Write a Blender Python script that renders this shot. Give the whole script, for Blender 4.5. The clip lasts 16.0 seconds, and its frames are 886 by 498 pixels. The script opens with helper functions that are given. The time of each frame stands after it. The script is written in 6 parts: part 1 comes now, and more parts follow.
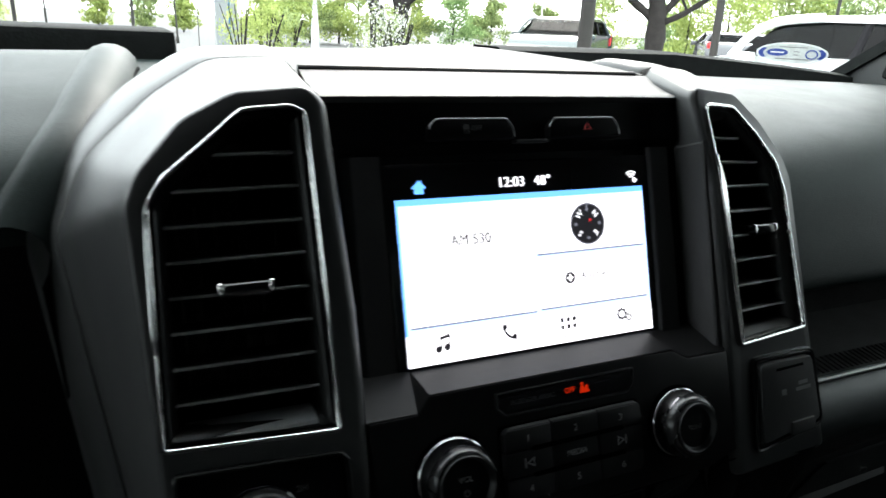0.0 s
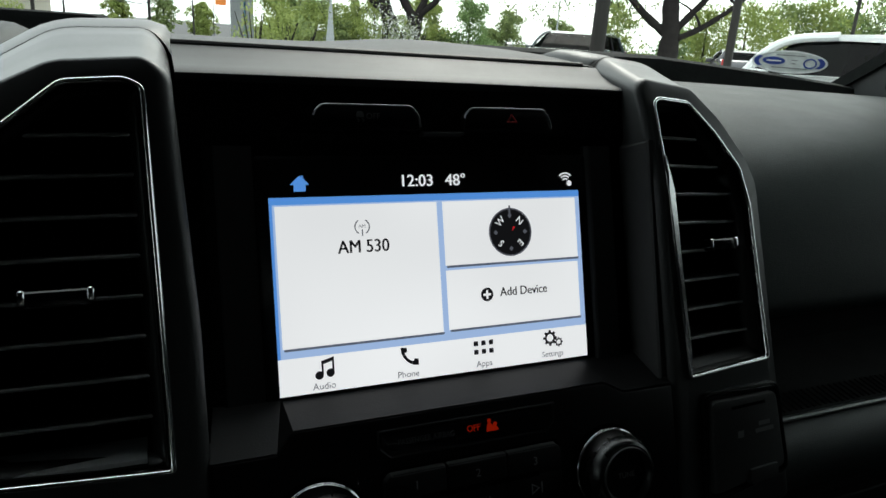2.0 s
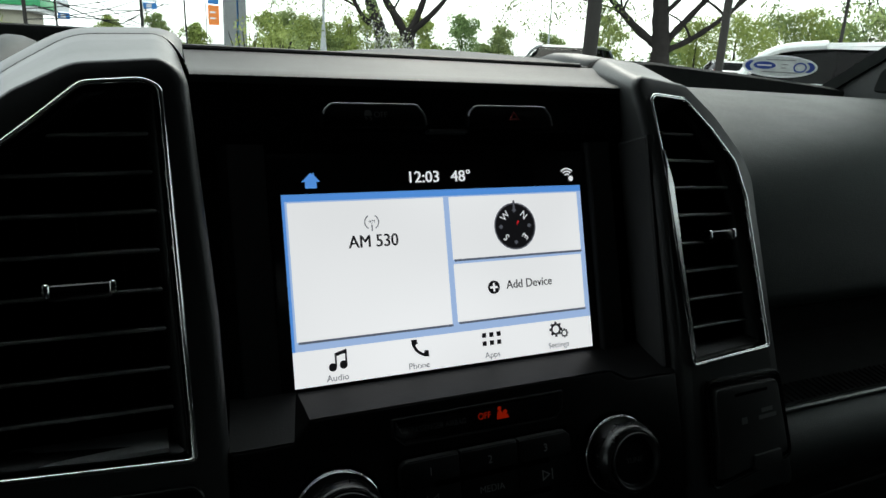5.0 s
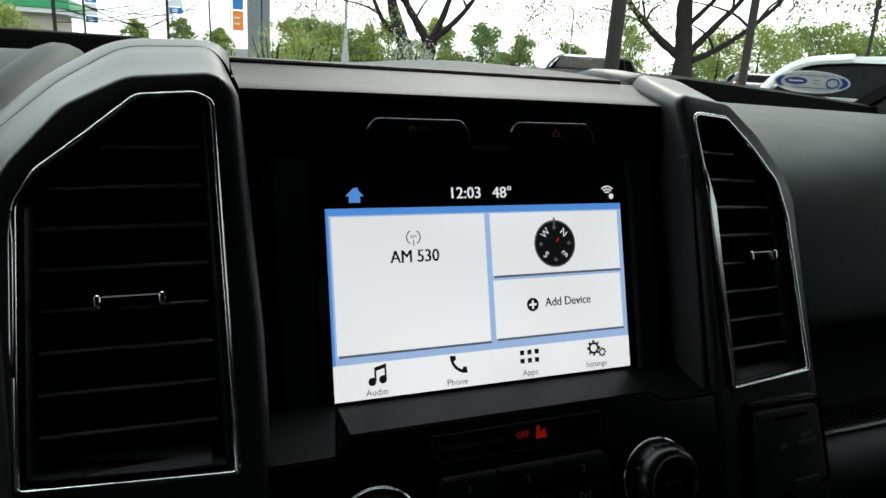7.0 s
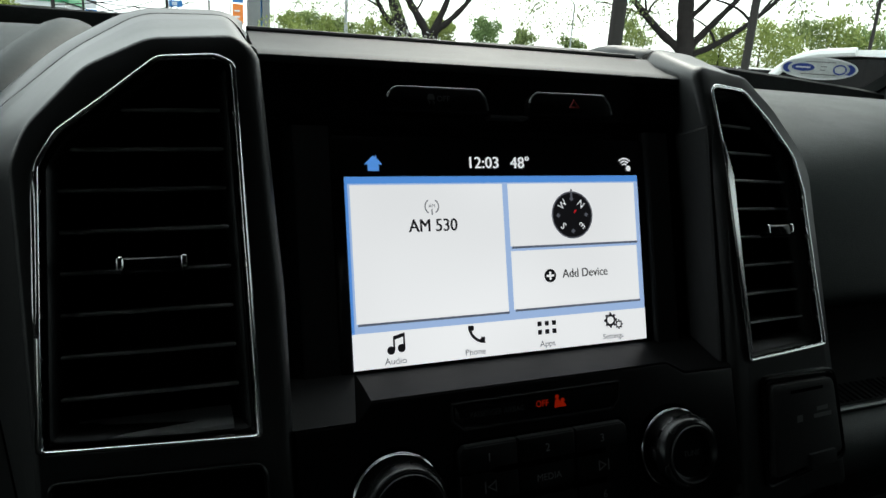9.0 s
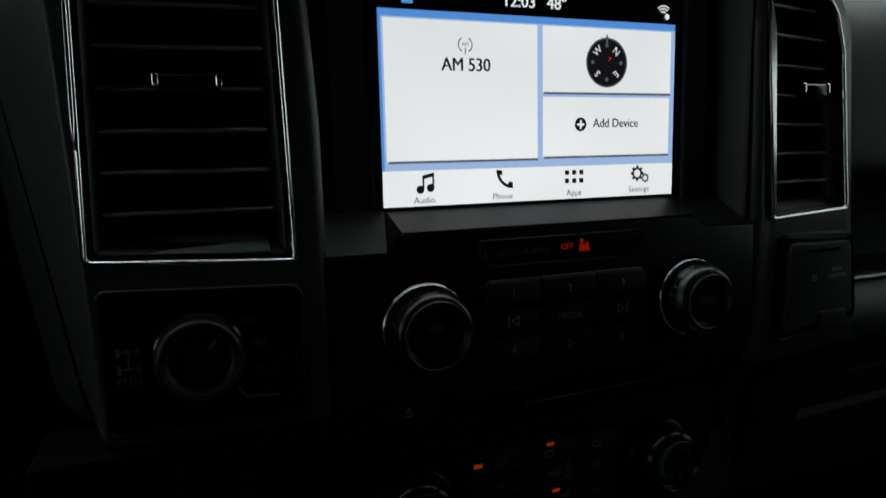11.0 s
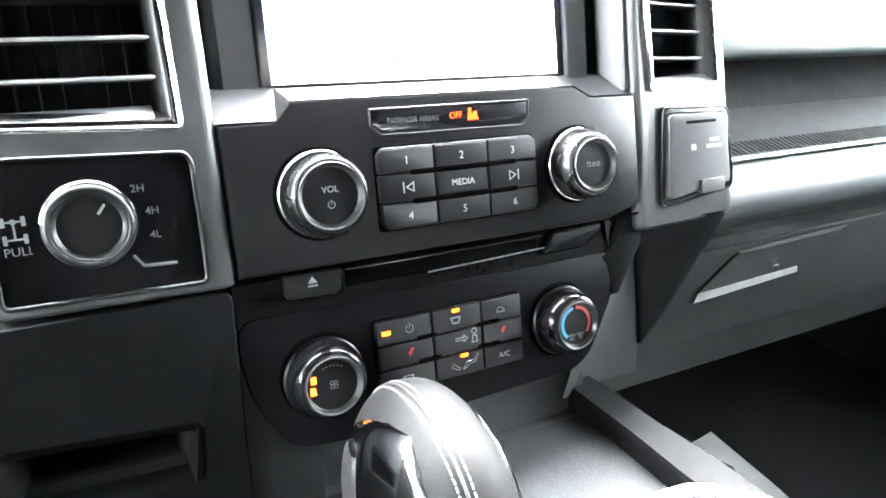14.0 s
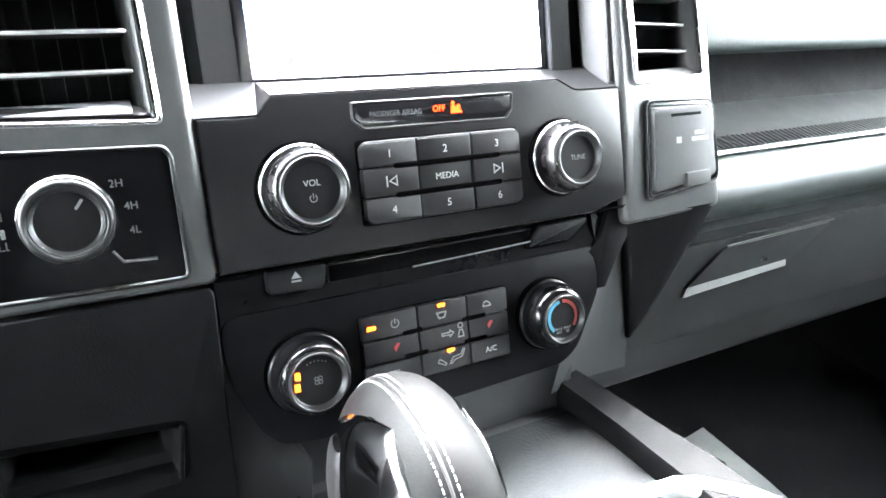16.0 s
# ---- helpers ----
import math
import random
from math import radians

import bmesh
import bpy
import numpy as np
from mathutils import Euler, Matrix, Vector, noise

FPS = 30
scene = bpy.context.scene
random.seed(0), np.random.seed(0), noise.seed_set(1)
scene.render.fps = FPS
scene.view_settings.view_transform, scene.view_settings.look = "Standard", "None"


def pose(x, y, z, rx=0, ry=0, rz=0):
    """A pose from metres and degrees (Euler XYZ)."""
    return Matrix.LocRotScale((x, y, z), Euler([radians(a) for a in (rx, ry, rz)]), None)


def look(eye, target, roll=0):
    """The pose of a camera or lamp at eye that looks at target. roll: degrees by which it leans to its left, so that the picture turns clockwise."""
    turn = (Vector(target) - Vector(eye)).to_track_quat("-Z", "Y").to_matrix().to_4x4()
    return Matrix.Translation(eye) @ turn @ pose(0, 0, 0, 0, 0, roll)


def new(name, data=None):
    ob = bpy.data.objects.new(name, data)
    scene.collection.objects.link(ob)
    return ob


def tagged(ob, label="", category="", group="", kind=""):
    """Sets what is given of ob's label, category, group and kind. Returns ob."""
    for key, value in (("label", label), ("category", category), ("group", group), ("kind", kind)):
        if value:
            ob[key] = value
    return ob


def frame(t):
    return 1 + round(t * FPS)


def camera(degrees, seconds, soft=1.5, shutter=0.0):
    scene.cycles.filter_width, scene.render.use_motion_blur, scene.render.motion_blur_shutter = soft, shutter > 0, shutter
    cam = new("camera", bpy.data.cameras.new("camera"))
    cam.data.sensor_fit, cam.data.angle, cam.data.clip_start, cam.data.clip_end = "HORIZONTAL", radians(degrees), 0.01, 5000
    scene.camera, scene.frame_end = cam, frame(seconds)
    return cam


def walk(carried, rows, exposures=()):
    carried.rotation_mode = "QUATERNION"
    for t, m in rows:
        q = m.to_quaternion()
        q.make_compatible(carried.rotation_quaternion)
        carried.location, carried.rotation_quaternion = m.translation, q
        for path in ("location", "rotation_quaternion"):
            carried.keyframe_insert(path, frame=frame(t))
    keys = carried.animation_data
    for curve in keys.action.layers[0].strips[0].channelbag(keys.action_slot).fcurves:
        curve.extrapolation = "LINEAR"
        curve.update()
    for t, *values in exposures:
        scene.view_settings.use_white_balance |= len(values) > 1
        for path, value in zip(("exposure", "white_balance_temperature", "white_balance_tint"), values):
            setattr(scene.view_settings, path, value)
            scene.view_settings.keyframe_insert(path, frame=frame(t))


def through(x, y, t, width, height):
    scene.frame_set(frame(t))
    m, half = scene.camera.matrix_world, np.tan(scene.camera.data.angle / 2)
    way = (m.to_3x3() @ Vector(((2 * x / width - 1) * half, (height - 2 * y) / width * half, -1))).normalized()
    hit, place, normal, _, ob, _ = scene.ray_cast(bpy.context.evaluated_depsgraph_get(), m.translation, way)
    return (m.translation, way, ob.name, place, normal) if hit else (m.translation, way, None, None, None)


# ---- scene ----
# path
LENS = 67.1
ROWS = [
    (0, -0.2129, -0.3113, 1.5441, 71.54, -2.7, -23.86),
    (0.5, -0.1448, -0.3038, 1.5272, 71.99, -2.35, -24.11),
    (1, -0.131, -0.293, 1.516, 71.53, -2.66, -23.38),
    (1.5, -0.1317, -0.2798, 1.5155, 71.6, -3.4, -21.9),
    (2, -0.1336, -0.2854, 1.5281, 72.45, -3.84, -22.54),
    (2.5, -0.1352, -0.2908, 1.5184, 72.64, -3.02, -23.35),
    (3, -0.1388, -0.2912, 1.519, 73.41, -3.12, -23.54),
    (3.5, -0.143, -0.2938, 1.5235, 73.66, -2.95, -23.44),
    (4, -0.1419, -0.2945, 1.5214, 73.77, -2.9, -23.54),
    (6.5, -0.151, -0.2945, 1.5197, 73.85, -3.28, -21.75),
    (7, -0.1546, -0.288, 1.5237, 74.26, -3.62, -21.47),
    (7.5, -0.1564, -0.2888, 1.5202, 74.37, -3.69, -21.65),
    (8, -0.1572, -0.2881, 1.5175, 74.53, -3.68, -21.69),
    (8.2, -0.1575, -0.2876, 1.5177, 74.34, -3.79, -21.64),
    (10.3, -0.1761, -0.2866, 1.495, 72.81, -3.47, -21.11),
    (10.5, -0.1766, -0.285, 1.497, 71.32, -4.3, -20.81),
    (11, -0.1769, -0.2931, 1.4847, 64.68, -5.32, -20.39),
    (11.5, -0.1713, -0.3099, 1.4579, 64.69, -4.9, -22.79),
    (12, -0.1676, -0.3253, 1.4388, 63.03, -4.08, -25.1),
    (12.5, -0.164, -0.3313, 1.4352, 62.72, -3.97, -26.18),
    (13, -0.1649, -0.3318, 1.4389, 63.34, -3.72, -26.63),
    (13.5, -0.168, -0.3321, 1.4397, 63.82, -3.54, -26.6),
    (14, -0.1683, -0.3342, 1.4416, 63.41, -3.9, -27.09),
    (14.5, -0.1668, -0.3333, 1.4419, 63.32, -3.88, -26.98),
    (15, -0.1636, -0.3338, 1.4385, 63.66, -3.73, -27.14),
    (15.5, -0.1643, -0.3329, 1.4389, 63.69, -3.92, -27.13),
    (16, -0.1638, -0.3368, 1.4375, 63.61, -3.58, -27.83),
]
# ROWS_END
EXPOSURES = [(0.0, 1.3, 6500, 10), (0.15, 0.6, 6500, 8), (0.35, -0.15, 6500, 5), (0.6, -0.25, 6500, 5), (1.2, -0.45, 6500, 5), (11.0, -0.45, 6500, 5), (11.3, 0.5, 6500, 6), (11.5, 2.0, 6500, 8), (11.75, 3.4, 6500, 10), (12.0, 4.9, 6500, 12), (12.4, 6.6, 6500, 15), (13.0, 6.88, 6500, 16), (16.0, 6.88, 6500, 16)]
cam = camera(LENS, 16.0, soft=1.6, shutter=0.3)
walk(cam, [(t, pose(x, y, z, rx, ry, rz)) for t, x, y, z, rx, ry, rz in ROWS], EXPOSURES)

# ---- daylight: bright overcast sky ----
SUN_UP, SUN_TURN = 40.0, 30.0
world = bpy.data.worlds.new("overcast_sky")
scene.world = world
world.use_nodes = True
wn, wl = world.node_tree.nodes, world.node_tree.links
sky = wn.new("ShaderNodeTexSky")
sky.sky_type, sky.sun_disc = "NISHITA", False
sky.sun_elevation, sky.sun_rotation = radians(SUN_UP), radians(SUN_TURN)
sky.air_density, sky.dust_density = 1.0, 4.0
cloud = wn.new("ShaderNodeMix")
cloud.data_type = "RGBA"
cloud.inputs["Factor"].default_value = 0.8
cloud.inputs[7].default_value = (13.0, 13.6, 14.0, 1)
wl.new(sky.outputs[0], cloud.inputs[6])
wl.new(cloud.outputs[2], wn["Background"].inputs[0])
wn["Background"].inputs[1].default_value = 0.25
sun = new("sun", bpy.data.lights.new("sun", "SUN"))
sun.data.energy, sun.data.angle, sun.data.color = 1.5, radians(24), (1.0, 0.97, 0.93)
sun.matrix_world = look((0, 0, 0), (-math.sin(radians(SUN_TURN)) * math.cos(radians(SUN_UP)), -math.cos(radians(SUN_TURN)) * math.cos(radians(SUN_UP)), -math.sin(radians(SUN_UP))))

# ---- materials ----


def material(name, color, rough=0.5, metal=0.0, vary=0.15, scale=40.0, bump=0.0, grain=600.0, emit=None, power=0.0, coat=0.0, spec=0.5, rvary=0.0):
    m = bpy.data.materials.new(name)
    m.use_nodes = True
    n, l = m.node_tree.nodes, m.node_tree.links
    b = n["Principled BSDF"]
    b.inputs["Roughness"].default_value, b.inputs["Metallic"].default_value = rough, metal
    b.inputs["Specular IOR Level"].default_value = spec
    b.inputs["Base Color"].default_value = (*color, 1)
    b.inputs["Coat Weight"].default_value = coat
    if emit:
        b.inputs["Emission Color"].default_value, b.inputs["Emission Strength"].default_value = (*emit, 1), power
    if vary or bump or rvary:
        tc = n.new("ShaderNodeTexCoord")
    if vary:
        big, fine, add = n.new("ShaderNodeTexNoise"), n.new("ShaderNodeTexNoise"), n.new("ShaderNodeMath")
        big.inputs["Scale"].default_value, fine.inputs["Scale"].default_value = scale, scale * 9
        big.inputs["Detail"].default_value = 4
        l.new(tc.outputs["Object"], big.inputs["Vector"]), l.new(tc.outputs["Object"], fine.inputs["Vector"])
        add.operation = "ADD"
        l.new(big.outputs["Fac"], add.inputs[0]), l.new(fine.outputs["Fac"], add.inputs[1])
        ramp = n.new("ShaderNodeValToRGB")
        ramp.color_ramp.elements[0].position, ramp.color_ramp.elements[1].position = 0.3, 0.7
        half = n.new("ShaderNodeMath")
        half.operation, half.inputs[1].default_value = "MULTIPLY", 0.5
        l.new(add.outputs[0], half.inputs[0]), l.new(half.outputs[0], ramp.inputs[0])
        ramp.color_ramp.elements[0].color = (*[c * (1 - vary) for c in color], 1)
        ramp.color_ramp.elements[1].color = (*[min(1, c * (1 + vary)) for c in color], 1)
        l.new(ramp.outputs[0], b.inputs["Base Color"])
    if rvary:
        sm, mp = n.new("ShaderNodeTexNoise"), n.new("ShaderNodeMapRange")
        sm.inputs["Scale"].default_value, sm.inputs["Detail"].default_value = 25.0, 5
        mp.inputs[3].default_value, mp.inputs[4].default_value = max(0.02, rough - rvary), rough + rvary
        l.new(tc.outputs["Object"], sm.inputs["Vector"]), l.new(sm.outputs["Fac"], mp.inputs[0]), l.new(mp.outputs[0], b.inputs["Roughness"])
    if bump:
        vor, bp = n.new("ShaderNodeTexVoronoi"), n.new("ShaderNodeBump")
        vor.inputs["Scale"].default_value = grain
        bp.inputs["Strength"].default_value, bp.inputs["Distance"].default_value = bump, 0.0006
        l.new(tc.outputs["Object"], vor.inputs["Vector"]), l.new(vor.outputs["Distance"], bp.inputs["Height"])
        l.new(bp.outputs[0], b.inputs["Normal"])
    return m


def glow(name, color, power):
    m = bpy.data.materials.new(name)
    m.use_nodes = True
    n, l = m.node_tree.nodes, m.node_tree.links
    b = n["Principled BSDF"]
    b.inputs["Base Color"].default_value, b.inputs["Roughness"].default_value = (0.004, 0.004, 0.004, 1), 0.3
    b.inputs["Specular IOR Level"].default_value = 0.15
    b.inputs["Emission Color"].default_value, b.inputs["Emission Strength"].default_value = (*color, 1), power
    return m


def glass(name, tint=(1, 1, 1), gloss=0.06):
    m = bpy.data.materials.new(name)
    m.use_nodes = True
    n, l = m.node_tree.nodes, m.node_tree.links
    n.remove(n["Principled BSDF"])
    tr, gl, mx = n.new("ShaderNodeBsdfTransparent"), n.new("ShaderNodeBsdfGlossy"), n.new("ShaderNodeMixShader")
    tr.inputs[0].default_value, gl.inputs["Roughness"].default_value, mx.inputs[0].default_value = (*tint, 1), 0.02, gloss
    l.new(tr.outputs[0], mx.inputs[1]), l.new(gl.outputs[0], mx.inputs[2]), l.new(mx.outputs[0], n["Material Output"].inputs[0])
    return m


PADLOW = material("charcoal_vinyl_lower", (0.0225, 0.0288, 0.0278), 0.42, vary=0.16, scale=30, bump=0.2, grain=1000, rvary=0.06, spec=0.5)
PAD = material("soft_touch_charcoal_vinyl", (0.0162, 0.0236, 0.0224), 0.5, vary=0.16, scale=30, bump=0.2, grain=1000, rvary=0.06, spec=0.14)
TOWER = material("satin_charcoal_paint", (0.034, 0.0362, 0.0362), 0.38, vary=0.08, scale=40, bump=0.05, grain=1800, rvary=0.04, spec=0.42)
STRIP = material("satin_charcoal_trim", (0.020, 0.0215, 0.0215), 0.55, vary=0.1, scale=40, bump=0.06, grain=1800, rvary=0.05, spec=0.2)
HOODTOP = material("satin_grey_hood", (0.044, 0.047, 0.0465), 0.5, vary=0.1, scale=40, bump=0.06, grain=1800, rvary=0.05, spec=0.35)
HARD = material("grained_dark_plastic", (0.026, 0.027, 0.028), 0.45, vary=0.12, scale=40, bump=0.08, grain=1100, rvary=0.06)
FACE = material("satin_black_faceplate", (0.0031, 0.0031, 0.0034), 0.38, vary=0.14, scale=50, bump=0.05, grain=1500, rvary=0.07, spec=0.16)
SHEEN = material("black_heater_plate", (0.0026, 0.0026, 0.003), 0.4, vary=0.14, scale=50, bump=0.04, grain=1500, rvary=0.07, spec=0.07)
BUTTON = material("rubberised_black_button", (0.0095, 0.0095, 0.0102), 0.55, vary=0.12, scale=60, bump=0.05, grain=1500, spec=0.22)
TOPPAD = material("dark_grained_top", (0.042, 0.045, 0.045), 0.6, vary=0.2, scale=40, bump=0.2, grain=900, spec=0.25)
RIM_SHADE = material("rim_shade_black", (0.007, 0.007, 0.007), 0.95, vary=0.4, scale=120, bump=0.1, grain=900, spec=0.05)
# black of the bands and liners that paint shade between parts
GAP = material("gap_shadow_black", (0.003, 0.003, 0.003), 0.8, vary=0.1, spec=0.1)
BLACK = material("deep_black_plastic", (0.006, 0.006, 0.006), 0.5, vary=0.1)
PIANO = material("gloss_black_plastic", (0.006, 0.006, 0.007), 0.12, vary=0.1, rvary=0.04)
LEDGE = material("black_ledge_plastic", (0.0066, 0.0068, 0.007), 0.5, vary=0.15, scale=40, bump=0.08, grain=1100, rvary=0.06, spec=0.22)
# charcoal plastic darkened in colour for the dim lower dash
LOWER = material("dimmed_grained_plastic", (0.0029, 0.003, 0.0032), 0.5, vary=0.3, scale=14, bump=0.1, grain=1100, rvary=0.1, spec=0.06)
SELECT = material("gloss_black_selector_plate", (0.0016, 0.0016, 0.0018), 0.3, vary=0.1, rvary=0.06, spec=0.06)
RIM = material("dark_satin_rim", (0.025, 0.026, 0.026), 0.3, metal=0.9, vary=0.1, rvary=0.06)
SHELF = material("dark_shelf_rubber", (0.075, 0.077, 0.077), 0.8, vary=0.15, scale=60, bump=0.15, grain=900, spec=0.12)
LID = material("mid_grey_plastic", (0.042, 0.0435, 0.0435), 0.7, vary=0.08, scale=60, bump=0.08, grain=1400, rvary=0.05, spec=0.14)
SLAT_GLINT = material("blade_highlight_plastic", (0.30, 0.30, 0.305), 0.30, vary=0.1, rvary=0.05)
CHROME = material("bright_chrome", (0.80, 0.81, 0.82), 0.09, metal=1.0, vary=0.05, rvary=0.04)
BAND = material("smoked_chrome", (0.03, 0.0305, 0.031), 0.34, metal=1.0, vary=0.08, rvary=0.05)
BEAD = material("satin_chrome_bead", (0.90, 0.91, 0.92), 0.08, metal=1.0, vary=0.05, rvary=0.05)
GLINT = material("glint_strip_metal", (0.82, 0.83, 0.84), 0.12, metal=1.0, vary=0.05, rvary=0.05)
DIM = material("dark_satin_metal", (0.055, 0.056, 0.056), 0.36, metal=0.8, vary=0.08, rvary=0.05)
CAPMAT = material("matt_black_cap", (0.005, 0.005, 0.0055), 0.6, vary=0.15, scale=60, bump=0.05, grain=1500, spec=0.14)
SKIRT = material("smoked_knob_metal", (0.065, 0.066, 0.067), 0.26, metal=0.9, vary=0.08, rvary=0.05)
DISH = material("satin_dished_metal", (0.045, 0.046, 0.0465), 0.42, metal=0.8, vary=0.06, rvary=0.05)
SATIN = material("satin_silver_paint", (0.32, 0.33, 0.33), 0.3, metal=0.6, vary=0.08, rvary=0.05)
SILL = material("pale_satin_sill_paint", (0.62, 0.63, 0.64), 0.3, metal=0.35, vary=0.08, rvary=0.05)
# bezel glass raised in tone for the bloom round the screen
GLASSY = material("display_cover_glass", (0.012, 0.0118, 0.0122), 0.14, vary=0, spec=0.4)
LATCHMAT = material("light_grey_latch_plastic", (0.09, 0.092, 0.092), 0.5, vary=0.08, rvary=0.05, spec=0.3)
PRINTFAINT = material("faint_grey_print", (0.08, 0.082, 0.082), 0.6, vary=0.05)
SIDEPANEL = material("glare_lifted_side_panel", (0.028, 0.0274, 0.0277), 0.45, vary=0.1, bump=0.05, grain=1500, spec=0.3)
ALCOVE = material("flare_lifted_alcove_grey", (0.046, 0.0453, 0.046), 0.9, vary=0.25, scale=60, bump=0.1, grain=900, spec=0.1)
# near-black: the shade of slots, gaps and key beds is in the colour
PIT = material("cavity_shade_black", (0.001, 0.001, 0.001), 0.9, vary=0.1, spec=0.02)
GLOSSLOT = material("gloss_black_slot_trim", (0.0035, 0.0034, 0.0036), 0.22, vary=0.1, rvary=0.06, spec=0.12)
SMOKE = material("smoked_black_gloss", (0.004, 0.004, 0.0044), 0.16, vary=0.1, rvary=0.05, spec=0.2)
INNERRING = material("smoked_inner_ring", (0.03, 0.0305, 0.031), 0.42, metal=0.7, vary=0.06, rvary=0.05)
PRINT = material("white_button_print", (0.30, 0.31, 0.31), 0.6, vary=0.05)
PRINTDIM = material("grey_button_print", (0.135, 0.139, 0.139), 0.6, vary=0.05)
REDPRINT = material("red_button_print", (0.35, 0.02, 0.02), 0.6, vary=0.05)
LEATHER = material("dark_grain_leather", (0.0042, 0.0044, 0.0044), 0.6, vary=0.15, scale=60, bump=0.10, grain=1500, rvary=0.06, spec=0.11)
THREAD = material("pale_grey_thread", (0.30, 0.31, 0.30), 0.7, vary=0.15, scale=900)
RUBBER = material("grey_ribbed_rubber", (0.0185, 0.0193, 0.0197), 0.6, vary=0.12, scale=80, bump=0.4, grain=500, spec=0.25)
CARPET = material("black_carpet", (0.005, 0.005, 0.0055), 0.95, vary=0.4, scale=200, bump=0.8, grain=900, spec=0.1)
PAPER = material("grey_paper_mat", (0.22, 0.22, 0.215), 0.8, vary=0.08, scale=30)
LINER = material("light_cutting_headliner", (0.045, 0.045, 0.045), 0.9, vary=0.08, scale=60, bump=0.3, grain=700)
TRIM = material("dark_pillar_plastic", (0.035, 0.038, 0.038), 0.55, vary=0.1, bump=0.15, grain=900)
FRIT = material("black_glass_border", (0.009, 0.0105, 0.01), 0.85, vary=0.45, scale=90, bump=0.4, grain=400, spec=0.12)
WHITE_UI = glow("display_white", (0.80, 0.80, 0.83), 0.95)
un, ul = WHITE_UI.node_tree.nodes, WHITE_UI.node_tree.links
utc, ugr, uad = un.new("ShaderNodeTexCoord"), un.new("ShaderNodeTexNoise"), un.new("ShaderNodeMapRange")
ugr.inputs["Scale"].default_value, ugr.inputs["Detail"].default_value = 9.0, 1.0
uad.inputs[3].default_value, uad.inputs[4].default_value = 1.08, 1.62
ul.new(utc.outputs["Object"], ugr.inputs["Vector"]), ul.new(ugr.outputs["Fac"], uad.inputs[0]), ul.new(uad.outputs[0], un["Principled BSDF"].inputs["Emission Strength"])
BLUE_UI = glow("display_blue", (0.42, 0.58, 0.92), 1.05)
DEEPBLUE = glow("display_deep_blue", (0.10, 0.30, 0.78), 1.15)
DARK_UI = glow("display_black_ink", (0.008, 0.008, 0.0095), 1.0)
GREY_UI = glow("display_grey", (0.11, 0.115, 0.14), 1.0)
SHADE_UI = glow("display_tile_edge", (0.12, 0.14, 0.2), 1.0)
TEXT_UI = glow("display_pale_text", (0.75, 0.76, 0.80), 1.3)
RED_UI = glow("display_red", (0.7, 0.02, 0.03), 1.0)
AMBER = glow("amber_indicator", (1.0, 0.10, 0.005), 0.21)
REDLAMP = glow("orange_red_warning_lamp", (1.0, 0.034, 0.004), 0.2)
COOL = material("blue_printed_arc", (0.03, 0.24, 0.38), 0.5, vary=0.05)
WARM = material("red_printed_arc", (0.36, 0.06, 0.05), 0.5, vary=0.05)

# ---- mesh tools ----
# The centre stack leans forward; its own frame is in decimetres: x across, y into the dash, z up its face.
LEANED = Matrix.Translation((0, 0, 1.36)) @ Matrix.Rotation(radians(-18.5), 4, "X") @ Matrix.Scale(0.1, 4)
FLAT = Matrix.Identity(4)


def thing(name, at, label, category, group="", kind=""):
    ob = new(name)
    ob.empty_display_size = 0.02
    ob.location = at
    return tagged(ob, label, category, group, kind)


def finish(mesh, mat, angle):
    for m in mat if isinstance(mat, (list, tuple)) else [mat]:
        mesh.materials.append(m)
    mesh.shade_smooth()
    mesh.set_sharp_from_angle(angle=radians(angle))


def origin(ob):
    p = ob
    while p.parent:
        p = p.parent
    return Vector(p.location)


def part(name, bm, mat, parent, label="", space=LEANED, angle=32):
    bmesh.ops.recalc_face_normals(bm, faces=bm.faces)
    bm.transform(space)
    if parent is not None:
        bm.transform(Matrix.Translation(-origin(parent)))
    mesh = bpy.data.meshes.new(name)
    bm.to_mesh(mesh)
    bm.free()
    finish(mesh, mat, angle)
    ob = new(name, mesh)
    ob.parent = parent
    return tagged(ob, label)


def structure(name, bm, mat, label, category="", space=FLAT, kind="structure", angle=32):
    return tagged(part(name, bm, mat, None, "", space, angle), label, category, "", kind)


def rounded(poly, r, n=3):
    out = []
    k = len(poly)
    for i in range(k):
        p, a, b = Vector(poly[i]), Vector(poly[i - 1]), Vector(poly[(i + 1) % k])
        u, v = (a - p), (b - p)
        d = min(r, u.length * 0.45, v.length * 0.45)
        s, e = p + u.normalized() * d, p + v.normalized() * d
        for j in range(n + 1):
            t = j / n
            out.append(tuple((1 - t) ** 2 * s + 2 * t * (1 - t) * p + t * t * e))
    return out


def inset(poly, d):
    """Parallel outline, d inwards."""
    k = len(poly)
    area = sum(poly[i][0] * poly[(i + 1) % k][1] - poly[(i + 1) % k][0] * poly[i][1] for i in range(k))
    s = 1 if area > 0 else -1
    out = []
    for i in range(k):
        p, a, b = Vector(poly[i]), Vector(poly[i - 1]), Vector(poly[(i + 1) % k])
        e1, e2 = (p - a).normalized(), (b - p).normalized()
        n1, n2 = Vector((-e1.y, e1.x)) * s, Vector((-e2.y, e2.x)) * s
        m = (n1 + n2)
        m = m.normalized() if m.length > 1e-6 else n1
        out.append(tuple(p + m * (d / max(0.35, m.dot(n1)))))
    return out


def box2(x0, z0, x1, z1):
    return [(x0, z0), (x1, z0), (x1, z1), (x0, z1)]


